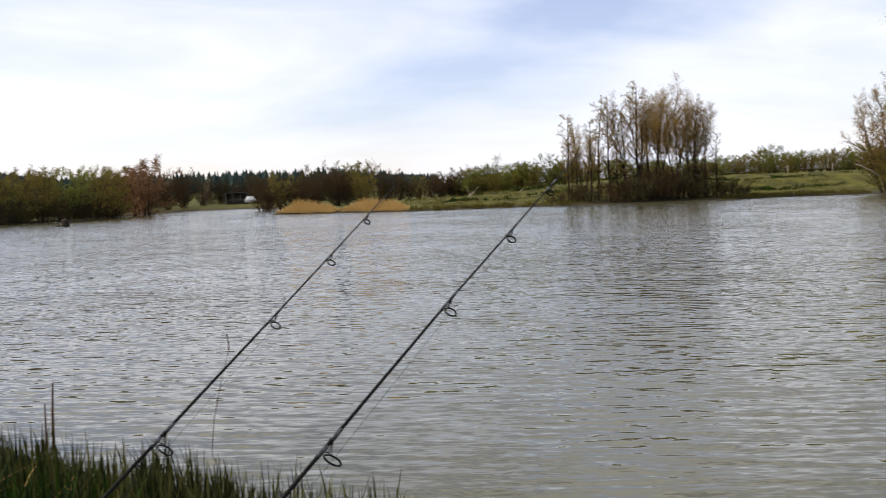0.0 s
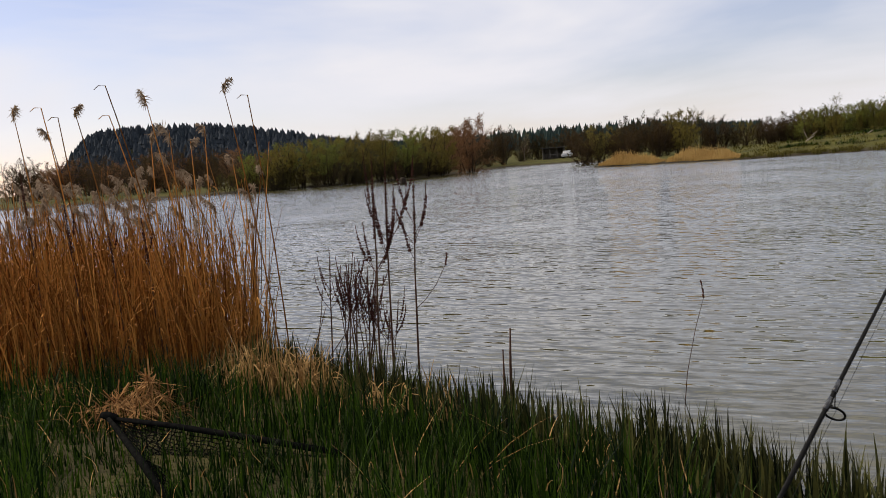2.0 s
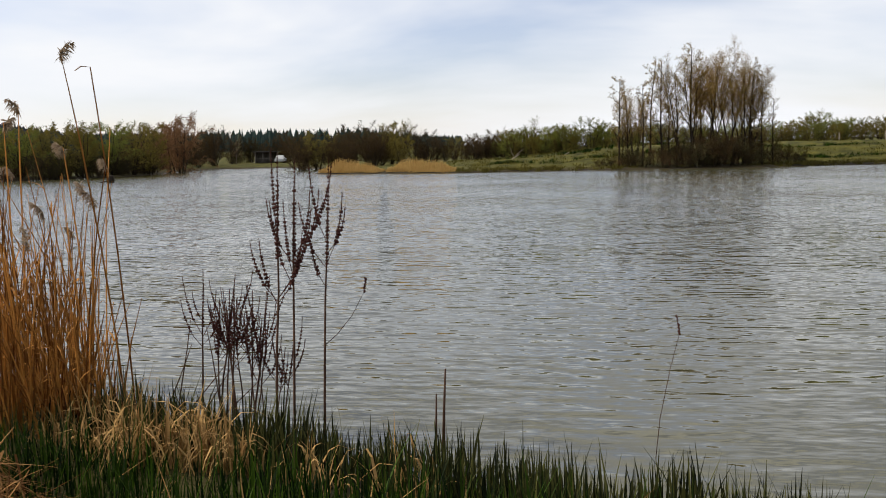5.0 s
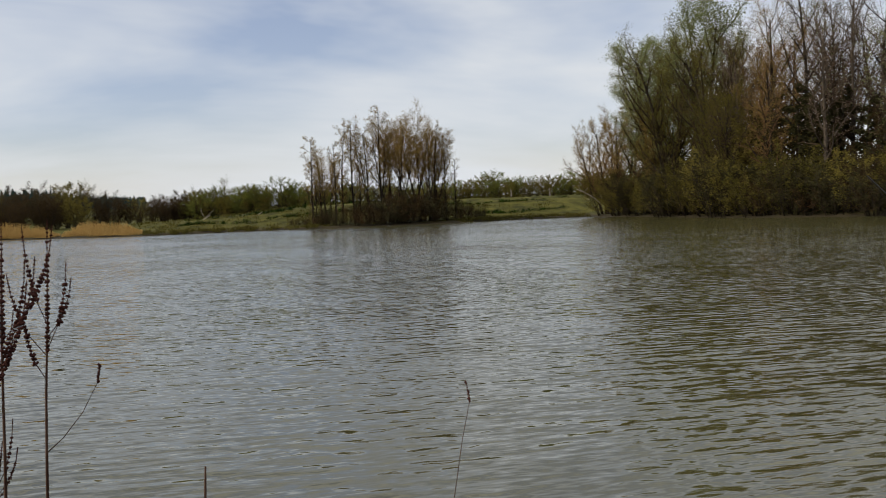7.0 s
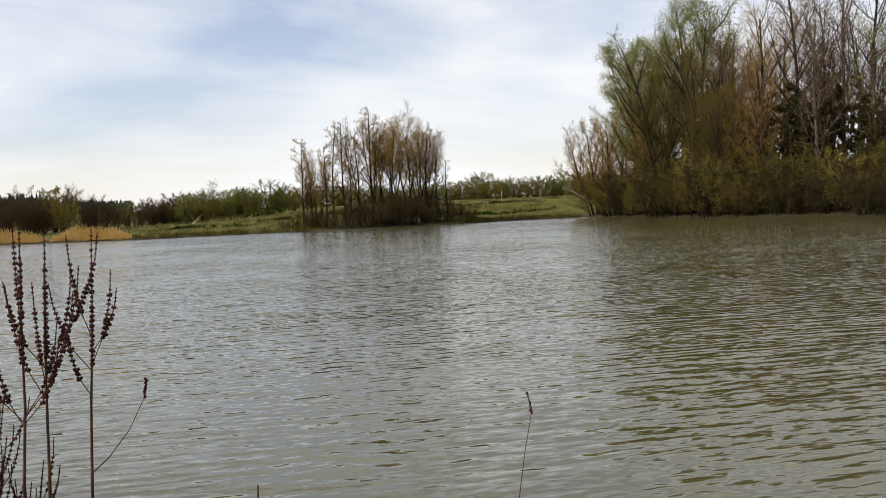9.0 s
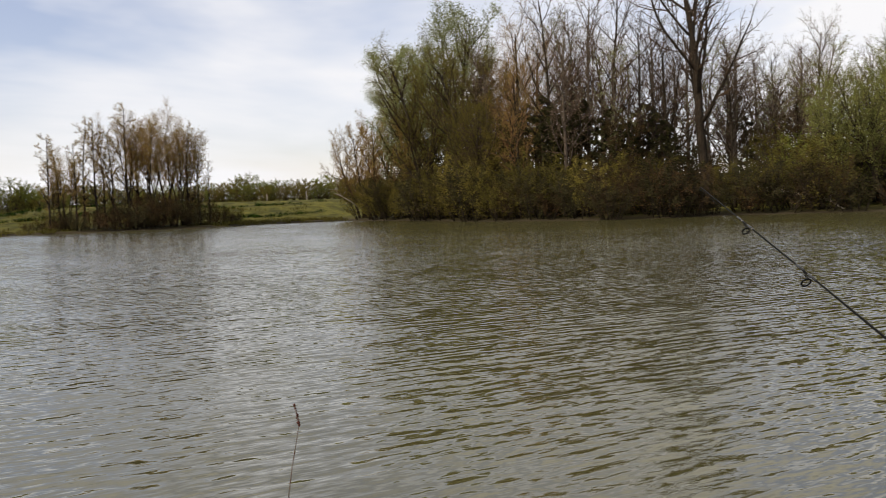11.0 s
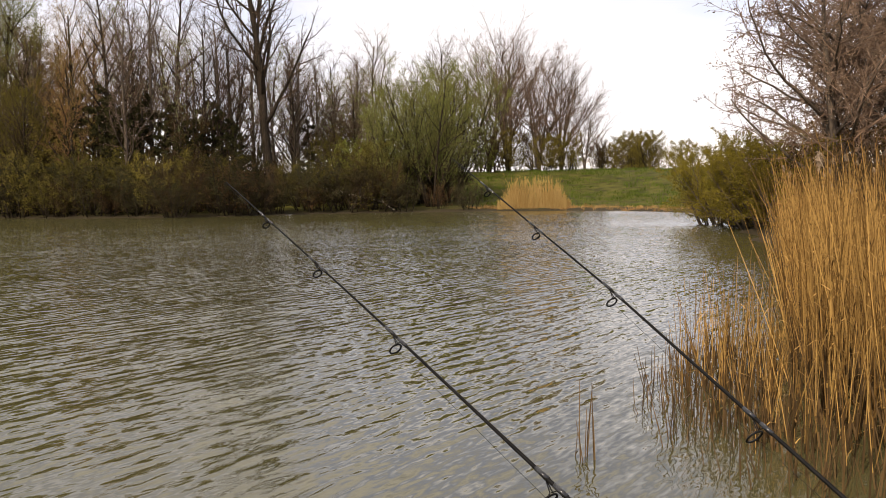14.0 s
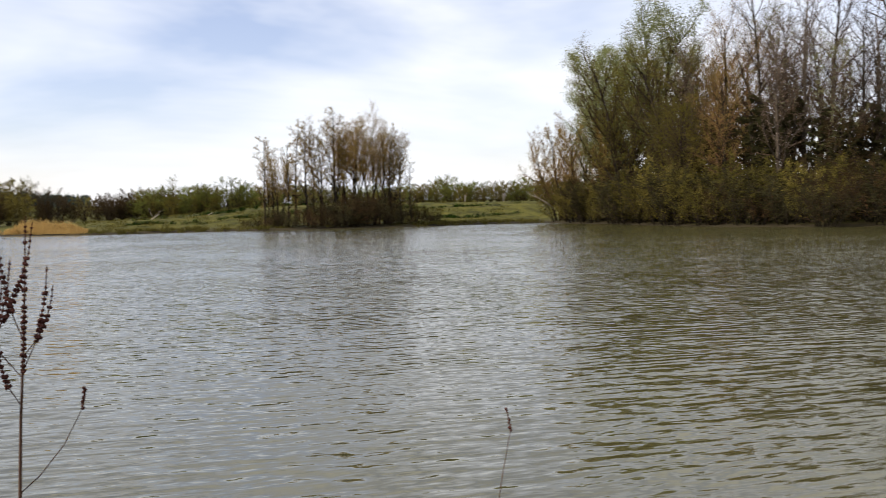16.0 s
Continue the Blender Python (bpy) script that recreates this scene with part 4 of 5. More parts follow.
def far_forest():
    rng = random.Random(77)
    ridge, hill = Soup(), Soup()
    for k in range(1500):
        s = rng.random()
        a = radians(11 + 34 * s)
        d = 300 + rng.uniform(0, 45)
        x, y = -0.7 - d * math.sin(a), 1.3 + d * math.cos(a)
        top = 10.6 - 1.6 * max(0.0, s - 0.6) - 4.0 * max(0.0, 0.16 - s) * 6 + rng.choice((0.2, -0.6, -1.6, -2.8)) + rng.uniform(-1.0, 1.0) + (d - 300) * 0.02
        g = lie(x, y)
        spruce(ridge, rng, x, y, g, max(top - g, 4))
    for k in range(2600):
        u, v = rng.uniform(-43, 130), rng.uniform(-110, 45)
        x, y = -354 + u * 0.676 - v * 0.737, 324 + u * 0.737 + v * 0.676
        spruce(hill, rng, x, y, lie(x, y) - 1, rng.uniform(5.5, 8.5), rng.uniform(0.28, 0.5))
    tagged(ridge.object("conifer_forest", NEEDLES), "dark spruce forest behind the far bank", "forest", kind="stuff")
    tagged(hill.object("wooded_hill", SPRUCE_HAZE), "distant hill covered in dark spruces", "forest", kind="stuff")


far_forest()


# ---- reeds, sedge and grass ----
def inside(poly, x, y):
    hit = False
    for (ax, ay), (bx, by) in zip(poly, poly[1:] + poly[:1]):
        if (ay > y) != (by > y) and x < (bx - ax) * (y - ay) / (by - ay) + ax:
            hit = not hit
    return hit


def scatter(poly, count, seed):
    rng = random.Random(seed)
    xs, ys = [p[0] for p in poly], [p[1] for p in poly]
    while count:
        x, y = rng.uniform(min(xs), max(xs)), rng.uniform(min(ys), max(ys))
        if inside(poly, x, y):
            count -= 1
            yield rng, x, y


def plume(soup, rng, p, long, fat):
    """A seed plume that hangs over to one side: a spindle of fine hairs."""
    droop = Vector((rng.gauss(0, 0.5) - 0.5, rng.gauss(0, 0.4), 0)).normalized()
    for k in range(90):
        s = k / 90
        c = p + UP * (long * (s - 0.35 * s * s)) + droop * (0.55 * long * s * s)
        d = (droop * rng.uniform(0.2, 0.9) + rand_dir(rng) * 0.7 - UP * rng.uniform(-0.2, 0.7)).normalized()
        soup.blade(c, d * 0.058 * fat * math.sin(3.0 * (0.12 + 0.83 * s)), 0.011, rand_dir(rng), -UP * 0.014, 2)


def tall_reeds(rows):
    """Single tall reeds above the bed: foot, tip and the size of the plume; without a plume the tip hangs over."""
    rng = random.Random(79)
    root = tagged(new("tall_reeds"), "tall dry reeds with pale plumes above the bed", "reeds", kind="stuff")
    stalks, plumes = Soup(), Soup()
    for x, y, tx, ty, tz, size in rows:
        foot, tip = Vector((x, y, lie(x, y) - 0.05)), Vector((tx, ty, tz))
        bend = Vector((0.5 * (x - tx), 0.5 * (y - ty), 0))
        pts = [foot.lerp(tip, q) + bend * (4 * q * (1 - q) * 0.25) for q in (0, 0.25, 0.5, 0.75, 0.9)]
        if size:
            stalks.tube(pts + [tip], [0.0055, 0.0052, 0.0046, 0.004, 0.003, 0.002], 4, False)
            plume(plumes, rng, tip - UP * size * 0.4, size, 0.5 + size * 4)
        else:
            over = Vector((-0.06, -0.03, 0))
            stalks.tube(pts + [tip, tip + over * 0.7 + UP * 0.004, tip + over * 1.2 - UP * 0.02], [0.0055, 0.0052, 0.0046, 0.004, 0.0036, 0.0034, 0.003, 0.002], 4, False)
    stalks.object("stalks", REED_GOLD, root, kind="stuff")
    plumes.object("plumes", REED_PLUME, root, "pale fluffy seed plumes", kind="stuff")


def reed_bed(label, poly, count, seed, low, high, thick=0.005, heads=0.12, leaves=1.2, lean=0.10, wind=(0.0, 0.0), mound=0.0, mat=None, sheath=0.0):
    """A stand of dry reed: stalks, their withered leaves, and plumes on some."""
    root = tagged(new("reed_bed"), label, "reeds", kind="stuff")
    stalks, blades, plumes, sheaths = Soup(), Soup(), Soup(), Soup()
    for rng, x, y in scatter(poly, count, seed):
        z = min(lie(x, y), 0.4) - 0.05
        z = max(z, -0.5)
        h = rng.uniform(low, high) * (1.0 if rng.random() < 0.75 else rng.uniform(0.45, 0.95))
        if mound:
            rim = min(abs((bx - ax) * (ay - y) - (ax - x) * (by - ay)) / math.hypot(bx - ax, by - ay) for (ax, ay), (bx, by) in zip(poly, poly[1:] + poly[:1]))
            h *= (0.30 + 0.70 * blend(0, mound, rim)) * (1.0 + 0.3 * noise.noise(Vector((x * 0.35, y * 0.35, 3.1))))
        if rng.random() < 0.04:
            h *= 1.18
        tilt = Vector((rng.gauss(0, lean) + wind[0], rng.gauss(0, lean) + wind[1], 1)).normalized()
        bow = Vector((rng.gauss(0, 0.09) + wind[0], rng.gauss(0, 0.09) + wind[1], 0)) * h
        foot = Vector((x, y, z))
        full = h - z
        pts = [foot + tilt * full * s + bow * s * s for s in (0, 0.35, 0.7, 1)]
        stalks.tube(pts, [thick, thick * 0.9, thick * 0.7, thick * 0.35], 3, False)
        # a darker, thicker sleeve over the lower part of the stalk
        if sheath:
            q = min((sheath * rng.uniform(0.35, 1.3) - z) / full, 0.95)
            sheaths.tube([foot, foot + tilt * full * q * 0.5 + bow * q * q * 0.25, foot + tilt * full * q + bow * q * q], [thick * 2.1, thick * 1.8, thick * 1.1], 3, False)
        for _ in range(int(leaves + rng.random())):
            s = rng.uniform(0.15, 0.95)
            p = foot + tilt * full * s + bow * s * s
            a = rng.uniform(0, 6.28)
            out = Vector((math.cos(a), math.sin(a), 0))
            size = rng.uniform(0.14, 0.34) * min(1, full)
            blades.blade(p, (out * 0.45 + UP * rng.uniform(0.3, 0.9)) * size, thick * rng.uniform(1.6, 3.2), Vector((-out.y, out.x, 0)), out * size * 0.4 - UP * size * rng.uniform(0.2, 0.9))
        if rng.random() < heads and h > low * 0.95:
            p = pts[-1]
            plume(plumes, rng, p, rng.uniform(0.09, 0.18), rng.uniform(0.6, 1.1))
    stalks.object("stalks", mat or REED_GOLD, root, kind="stuff")
    blades.object("dry_leaves", mat or REED_GOLD, root, kind="stuff")
    if sheaths.v:
        sheaths.object("wet_sheaths", REED_DARK, root, "dark sheaths round the lower part of the stalks", kind="stuff")
    if plumes.v:
        plumes.object("plumes", REED_PLUME, root, "pale fluffy seed plumes", kind="stuff")
    return root


NEAR_BED = [(-5.1, 4.55), (-4.68, 4.95), (-4.63, 5.42), (-5.3, 6.2), (-8.6, 7.4), (-10.5, 5.6), (-8.5, 3.6), (-6.2, 4.0)]
reed_bed("dense orange-brown dry reeds on the near bank", NEAR_BED, 3300, 71, 0.72, 1.12, heads=0.0, leaves=1.5, lean=0.10, wind=(-0.01, 0))
reed_bed("taller golden reed stalks with small plumes", NEAR_BED, 1300, 69, 1.1, 1.5, heads=0.2, leaves=0.5, lean=0.07, wind=(-0.03, 0))
tall_reeds([(-5.60, 4.55, -5.68, 4.43, 2.02, 0.14), (-5.56, 4.78, -5.66, 4.63, 2.04, 0.0), (-5.16, 4.80, -5.30, 4.61, 2.00, 0.11), (-5.92, 5.13, -6.05, 4.94, 1.91, 0.12),
            (-5.94, 5.10, -6.01, 5.01, 2.01, 0.0), (-4.97, 5.03, -5.18, 4.78, 2.14, 0.0), (-5.43, 5.42, -5.64, 5.16, 1.99, 0.0), (-4.80, 5.06, -4.95, 4.89, 2.06, 0.17),
            (-5.21, 5.35, -5.23, 5.33, 1.85, 0.24), (-5.23, 5.62, -5.20, 5.65, 1.87, 0.12), (-4.57, 5.56, -4.74, 5.40, 2.13, 0.13), (-4.59, 5.68, -4.69, 5.59, 2.05, 0.0),
            (-4.79, 5.63, -4.87, 5.56, 1.62, 0.10), (-4.80, 5.49, -4.65, 5.62, 1.53, 0.08), (-5.13, 5.43, -5.13, 5.43, 1.76, 0.10), (-5.41, 5.28, -5.39, 5.30, 1.83, 0.12)])
reed_bed("few tall thin reed stalks at the water's edge", [(-4.80, 5.35), (-4.56, 5.3), (-4.6, 5.5), (-4.78, 5.6)], 8, 72, 1.0, 1.75, heads=0.0, lean=0.04)
reed_bed("short broken reed stalks at the edge of the bed", [(-4.9, 4.95), (-4.5, 5.0), (-4.42, 5.38), (-4.75, 5.5)], 130, 70, 0.3, 0.85, heads=0.0, lean=0.08)
SHALLOWS = [(2.7, 2.8), (3.2, 3.4), (4.0, 3.9), (5.4, 4.4), (9.0, 5.7), (13, 7.1), (18.5, 9.0), (19.5, 8.3), (13, 6.0), (9, 3.9), (5, 1.9), (3.2, 1.9)]
reed_bed("golden dry reeds standing in the shallows", SHALLOWS, 3400, 73, 0.85, 1.4, heads=0.0, leaves=1.6, wind=(-0.02, 0.0), mat=REED_BROWN, sheath=0.44)
reed_bed("tall golden reed stalks with bent tips", SHALLOWS, 900, 68, 1.4, 1.95, heads=0.03, leaves=0.5, wind=(-0.05, 0.0), mat=REED_BROWN, sheath=0.46)
reed_bed("sparse broken reed stalks in the water", [(2.1, 3.1), (3.2, 4.4), (4.6, 5.1), (6.2, 5.2), (5.2, 4.4), (4.1, 4.0), (3.0, 3.2), (2.4, 2.7)], 380, 74, 0.2, 0.95, thick=0.004, heads=0.0, leaves=0.5, mat=REED_BROWN, sheath=0.26)
reed_bed("dark rotten reed stubs standing in the water", [(1.9, 3.2), (2.5, 4.2), (3.4, 4.9), (4.6, 5.3), (6.0, 5.3), (5.0, 4.4), (4.0, 3.9), (2.9, 3.0), (2.3, 2.7)], 420, 67, 0.08, 0.36, thick=0.0055, heads=0.0, leaves=0.2, lean=0.14, mat=REED_DARK)
reed_bed("small tuft of reed stalks in open water", [(1.94, 4.36), (2.06, 4.36), (2.06, 4.56), (1.94, 4.56)], 9, 75, 0.18, 0.46, thick=0.005, heads=0.0, leaves=0.4, mat=REED_DARK)
reed_bed("golden reed bed on the far spit", scaled([(-25.3, 66.0), (-19.8, 63.3), (-19.6, 65), (-24.5, 68.5)]), 2500, 76, 1.05, 1.5, thick=0.016, heads=0.0, leaves=2, mound=1.6, mat=FAR_REED)
reed_bed("golden reed bed on the far spit", scaled([(-19.2, 63.2), (-13.4, 60.6), (-14, 63.5), (-18.8, 66.5)]), 2500, 77, 1.2, 1.75, thick=0.016, heads=0.0, leaves=2, mound=2.2, mat=FAR_REED)
reed_bed("pale reed patch at the foot of the meadow", scaled([(36.6, 29.9), (38.9, 27.0), (40.2, 27.4), (38.2, 30.4)]), 1500, 78, 1.9, 2.6, thick=0.012, heads=0.0, leaves=2, mound=1.0, mat=FAR_REED)


TRODDEN = [(-4.75, 3.72), (-4.1, 4.22), (-3.4, 3.86), (-2.7, 3.94), (-2.6, 3.6), (-2.3, 2.7), (-3.0, 2.6), (-4.3, 3.4)]     # flattened grass under the net and the straw


def tussocks(name, label, category, poly, count, seed, mat, low, high, width, droop, clump=0.0, lean=0.25, segs=3, lift=0.0, fold=0.0):
    """Blades of grass or sedge, single or in clumps."""
    soup = Soup()
    centre, left = None, 0
    for rng, x, y in scatter(poly, count, seed):
        if clump:
            if left <= 0:
                centre, left = (x, y, rng.uniform(0.42, 1.2)), rng.randint(12, 34)
            left -= 1
            x, y, size = centre[0] + rng.gauss(0, clump), centre[1] + rng.gauss(0, clump), centre[2]
        else:
            size = 1.0
        if inside(TRODDEN, x, y):
            size *= 0.55
        a = rng.uniform(0, 6.28)
        out = Vector((math.cos(a), math.sin(a), 0))
        h = rng.uniform(low, high) * size
        foot = Vector((x, y, max(lie_fast(x, y), -0.12) - 0.02 + lift * rng.random()))
        if fold and rng.random() < fold:
            soup.blade(foot, (UP * 1.9 + out * rng.uniform(0.1, 0.5)) * h, width * rng.uniform(0.7, 1.5), Vector((-out.y, out.x, 0)), out * h * 0.4 - UP * h * rng.uniform(1.3, 2.0), segs)
            continue
        soup.blade(foot, (UP + out * rng.gauss(0, lean)) * h, width * rng.uniform(0.6, 1.3), Vector((-out.y, out.x, 0)), out * h * rng.uniform(0, droop) - UP * h * droop * 0.3, segs)
    ob = soup.object(name, mat)
    return tagged(ob, label, category, kind="stuff")


GX, GY = np.linspace(-12, 4, 321), np.linspace(-2, 9, 221)
GZ = land(*np.meshgrid(GX, GY, indexing="ij"))


def lie_fast(x, y):
    if -11.9 < x < 3.9 and -1.9 < y < 8.9:
        return float(GZ[int((x + 12) * 20), int((y + 2) * 20)])
    return lie(x, y)


near_bank = [(-8.5, 3.4), (-6.0, 1.2), (-2.0, 1.4), (0.2, 2.2), (-0.1, 3.2), (-1.2, 3.9), (-2.4, 4.3), (-3.4, 4.6), (-4.4, 4.7), (-5.6, 4.3)]
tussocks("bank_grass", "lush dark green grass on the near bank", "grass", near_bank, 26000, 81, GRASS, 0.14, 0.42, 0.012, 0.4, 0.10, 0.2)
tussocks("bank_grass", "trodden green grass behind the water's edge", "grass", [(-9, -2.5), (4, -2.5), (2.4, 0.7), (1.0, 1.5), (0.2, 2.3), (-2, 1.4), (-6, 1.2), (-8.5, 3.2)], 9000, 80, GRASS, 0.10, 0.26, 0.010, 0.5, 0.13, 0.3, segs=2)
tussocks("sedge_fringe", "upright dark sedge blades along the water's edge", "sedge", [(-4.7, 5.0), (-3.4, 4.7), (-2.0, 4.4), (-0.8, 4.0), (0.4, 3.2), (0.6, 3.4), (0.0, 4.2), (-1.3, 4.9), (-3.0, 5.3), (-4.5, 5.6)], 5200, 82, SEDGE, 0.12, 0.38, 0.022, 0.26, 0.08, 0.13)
for k, (x, y, n) in enumerate([(-4.26, 4.82, 60), (-4.04, 4.72, 80), (-3.86, 4.9, 40), (-3.66, 4.74, 60), (-3.52, 4.8, 30), (-3.1, 4.72, 14), (-2.66, 4.66, 24), (-4.5, 4.95, 60), (-4.4, 5.25, 40), (-1.5, 4.2, 10)]):
    tussocks("dead_sedge", "clump of dead straw-coloured sedge with folded blades", "sedge", [(x - 0.14, y - 0.1), (x + 0.14, y - 0.1), (x + 0.1, y + 0.14), (x - 0.1, y + 0.14)], n * 2, 300 + k, STRAW, 0.18, 0.42, 0.015, 0.5, 0.06, 0.25, segs=5, fold=0.5)


def straw_heap(x, y, count, reach, tall, seed):
    """Dead straw thrown on a heap: stiff flat blades lying every way over a low mound."""
    rng = random.Random(seed)
    soup = Soup()
    base = lie_fast(x, y)
    for k in range(count):
        r, a = abs(rng.gauss(0, reach)), rng.uniform(0, 6.28)
        c = Vector((x + r * math.cos(a), y + r * math.sin(a), base + 0.05 + tall * math.exp(-(r / reach) ** 2) * math.sqrt(rng.random())))
        w = a + rng.gauss(0, 1.1)
        way = Vector((math.cos(w), math.sin(w), rng.gauss(-0.25, 0.55))) * rng.uniform(0.10, 0.32)
        flat = Vector((-way.y, way.x, rng.uniform(-0.15, 0.15))).normalized()
        soup.blade(c - way * 0.3, way, rng.uniform(0.004, 0.013), flat, -UP * rng.uniform(0, 0.12) + flat * rng.gauss(0, 0.05), 4)
    return tagged(soup.object("straw_heap", STRAW_RUST), "heap of flattened dead straw on the grass", "straw", kind="stuff")


straw_heap(-4.23, 4.06, 170, 0.09, 0.21, 84)
straw_heap(-4.38, 3.99, 130, 0.10, 0.12, 87)
straw_heap(-4.16, 3.95, 90, 0.10, 0.09, 86)
straw_heap(-4.52, 3.90, 26, 0.16, 0.06, 83)
straw_heap(-5.1, 4.15, 90, 0.30, 0.08, 82)
tussocks("straw_litter", "scattered dead straw in the grass", "straw", near_bank, 460, 85, STRAW, 0.10, 0.26, 0.007, 0.8, 0.0, 0.9, lift=0.18)
tussocks("far_bank_grass", "rough grass along the far shore", "grass", scaled([(-14, 60.2), (-7, 61.2), (-2.5, 60.2), (-2.5, 61.2), (-7, 62.4), (-14, 61.6)]), 2600, 86, MEADOW, 0.25, 0.55, 0.05, 0.8, 0.15)
tussocks("far_bank_grass", "rough grass along the far shore", "grass", scaled([(7.5, 61.4), (11, 63.1), (16.8, 63.1), (16.8, 64.2), (11, 64.6), (7.5, 63)]), 2400, 87, MEADOW, 0.25, 0.5, 0.05, 0.8, 0.15)
tussocks("far_bank_grass", "rough yellowish grass at the foot of the meadow", "grass", scaled([(36.0, 31), (38.7, 27), (39, 23.7), (37.3, 19.0), (38.4, 18.6), (40.3, 23.7), (40, 27.6), (37, 32)]), 2600, 88, STRAW, 0.15, 0.4, 0.03, 0.9, 0.15)


tussocks("meadow_grass", "rough yellow-green grass on the rising meadow", "grass", scaled([(38.9, 31), (40.2, 27), (40.4, 23.7), (39, 18.6), (46, 16), (62, 24), (60, 40), (48, 44), (41, 37)]), 18000, 89, MEADOW_GREEN, 0.15, 0.4, 0.06, 0.9, 0.35, segs=2)
tussocks("meadow_grass", "rough yellow-green grass on the far meadow", "grass", scaled([(-13, 61.5), (-7, 62), (-2, 61.5), (7, 62), (16.5, 64), (17, 74), (6, 82), (-12, 80), (-18, 70)]), 8000, 90, MEADOW, 0.15, 0.42, 0.08, 0.9, 0.4, segs=2)


# added dark grass rows in place of the shade lines of the terrace steps
for k, (ya, yb) in enumerate(((80.2, 83.0), (84.6, 87.2))):
    tussocks("terrace_grass", "dark grass strip standing in for the shade of a meadow terrace", "grass", [(-15, ya), (22, yb), (22, yb + 0.5), (-15, ya + 0.5)], 2200, 95 + k, GRASS, 0.25, 0.5, 0.07, 0.8, 0.2, segs=2)


# ---- single plants ----
def loosestrife(x, y, height, seed, arms, reach, tilt=(0.02, 0)):
    """A dead purple loosestrife: a stalk and upright spikes of dark seed heads."""
    rng = random.Random(seed)
    root = tagged(new("dead_loosestrife"), "dead purple loosestrife with dark whorled seed spikes", "plant", "dead loosestrife")
    root.location = (x, y, max(lie(x, y), -0.1))
    way = Vector((tilt[0], tilt[1], 1)).normalized()
    stem = Soup()
    stem.tube([way * height * s + Vector((rng.gauss(0, 0.004), rng.gauss(0, 0.004), 0)) for s in (0, 0.2, 0.4, 0.6, 0.8, 1)], [r * min(1, height) for r in (0.0078, 0.0072, 0.0064, 0.0054, 0.004, 0.002)], 5)
    stem.object("stem", STALK, root, smooth=True)

    def spike(pts, first):
        soup = Soup()
        soup.tube(pts, [0.002] * len(pts), 4)
        for i, (a, b) in enumerate(zip(pts[first:], pts[first + 1:])):
            slim = 1 - 0.55 * (i / max(1, len(pts) - first - 2)) ** 2
            n = max(2, int((b - a).length / 0.018))
            for k in range(n):
                c = a.lerp(b, (k + rng.uniform(-0.15, 0.15)) / n)
                turn, fat = rng.uniform(0, 6.3), (0.95 if height > 1 else 0.68) * slim * rng.uniform(0.65, 1.15)
                for m in range(6):
                    w = turn + 1.047 * m
                    soup.knob(c + Vector((math.cos(w), math.sin(w), rng.uniform(-0.5, 0.5))) * 0.0076 * fat, 0.0064 * fat, 1.35)
        soup.object("seed_spike", SEEDHEAD, root)

    spike([way * height * s for s in (0.72, 0.80, 0.88, 0.95, 1.0, 1.05, 1.1)], 0)
    for k in range(arms):
        a = 2.4 * k + rng.uniform(-0.4, 0.4)
        out = Vector((math.cos(a), math.sin(a) * 0.6, 0))
        s = rng.uniform(0.55, 0.80)
        foot = way * height * s
        size = reach * rng.uniform(0.65, 1.2)
        bow = rng.uniform(0.28, 0.52) if height > 1 else rng.uniform(0.25, 0.65)
        spike([foot, foot + out * size * bow * 0.55 + UP * size * 0.30, foot + out * size * bow * 0.85 + UP * size * 0.62, foot + out * size * bow + UP * size * 0.85, foot + out * size * bow * 1.08 + UP * size * 1.1], 1)
    return root


loosestrife(-3.42, 5.56, 1.44, 1, 5, 0.34, (0.05, 0.01))
loosestrife(-3.55, 5.46, 1.40, 2, 6, 0.36, (0.04, 0.01))
loosestrife(-3.63, 5.43, 1.42, 3, 6, 0.37, (0.04, 0.01))
for k, (x, y, h) in enumerate([(-4.12, 5.56, 0.84), (-4.05, 5.60, 0.82), (-3.95, 5.64, 0.76), (-3.88, 5.66, 0.76), (-3.83, 5.60, 0.66), (-3.78, 5.64, 0.54), (-4.0, 5.68, 0.8), (-3.72, 5.60, 0.5), (-3.90, 5.56, 0.72), (-3.98, 5.58, 0.74), (-3.86, 5.62, 0.84), (-3.92, 5.68, 0.66), (-4.08, 5.66, 0.7), (-3.7, 5.66, 0.58), (-3.80, 5.56, 0.62)]):
    loosestrife(x, y, h, 10 + k, 5, 0.24, (0.04 + 0.13 * math.sin(k * 2.1), 0.03))


for k, (x, y, h) in enumerate([(-6.05, 4.75, 1.40), (-5.75, 4.85, 1.22), (-5.45, 4.95, 1.10), (-5.15, 5.0, 1.05)]):
    loosestrife(x, y, h, 40 + k, 1, 0.2, (-0.10, 0.02))


def bent_stem(name, label, pts, radius, seed, knobs):
    rng = random.Random(seed)
    root = tagged(new(name), label, "plant")
    root.location = pts[0]
    ps = [Vector(p) - Vector(pts[0]) for p in pts]
    stem = Soup()
    stem.tube(ps, [radius * (1 - 0.6 * i / (len(ps) - 1)) for i in range(len(ps))], 4)
    stem.object("stem", STALK, root, smooth=True)
    if knobs:
        head = Soup()
        a, b = ps[-2], ps[-1]
        for k in range(knobs):
            head.knob(a.lerp(b, k / knobs) + rand_dir(rng) * 0.004, rng.uniform(0.004, 0.008), 1.3)
        head.object("seed_head", SEEDHEAD, root)
    return root


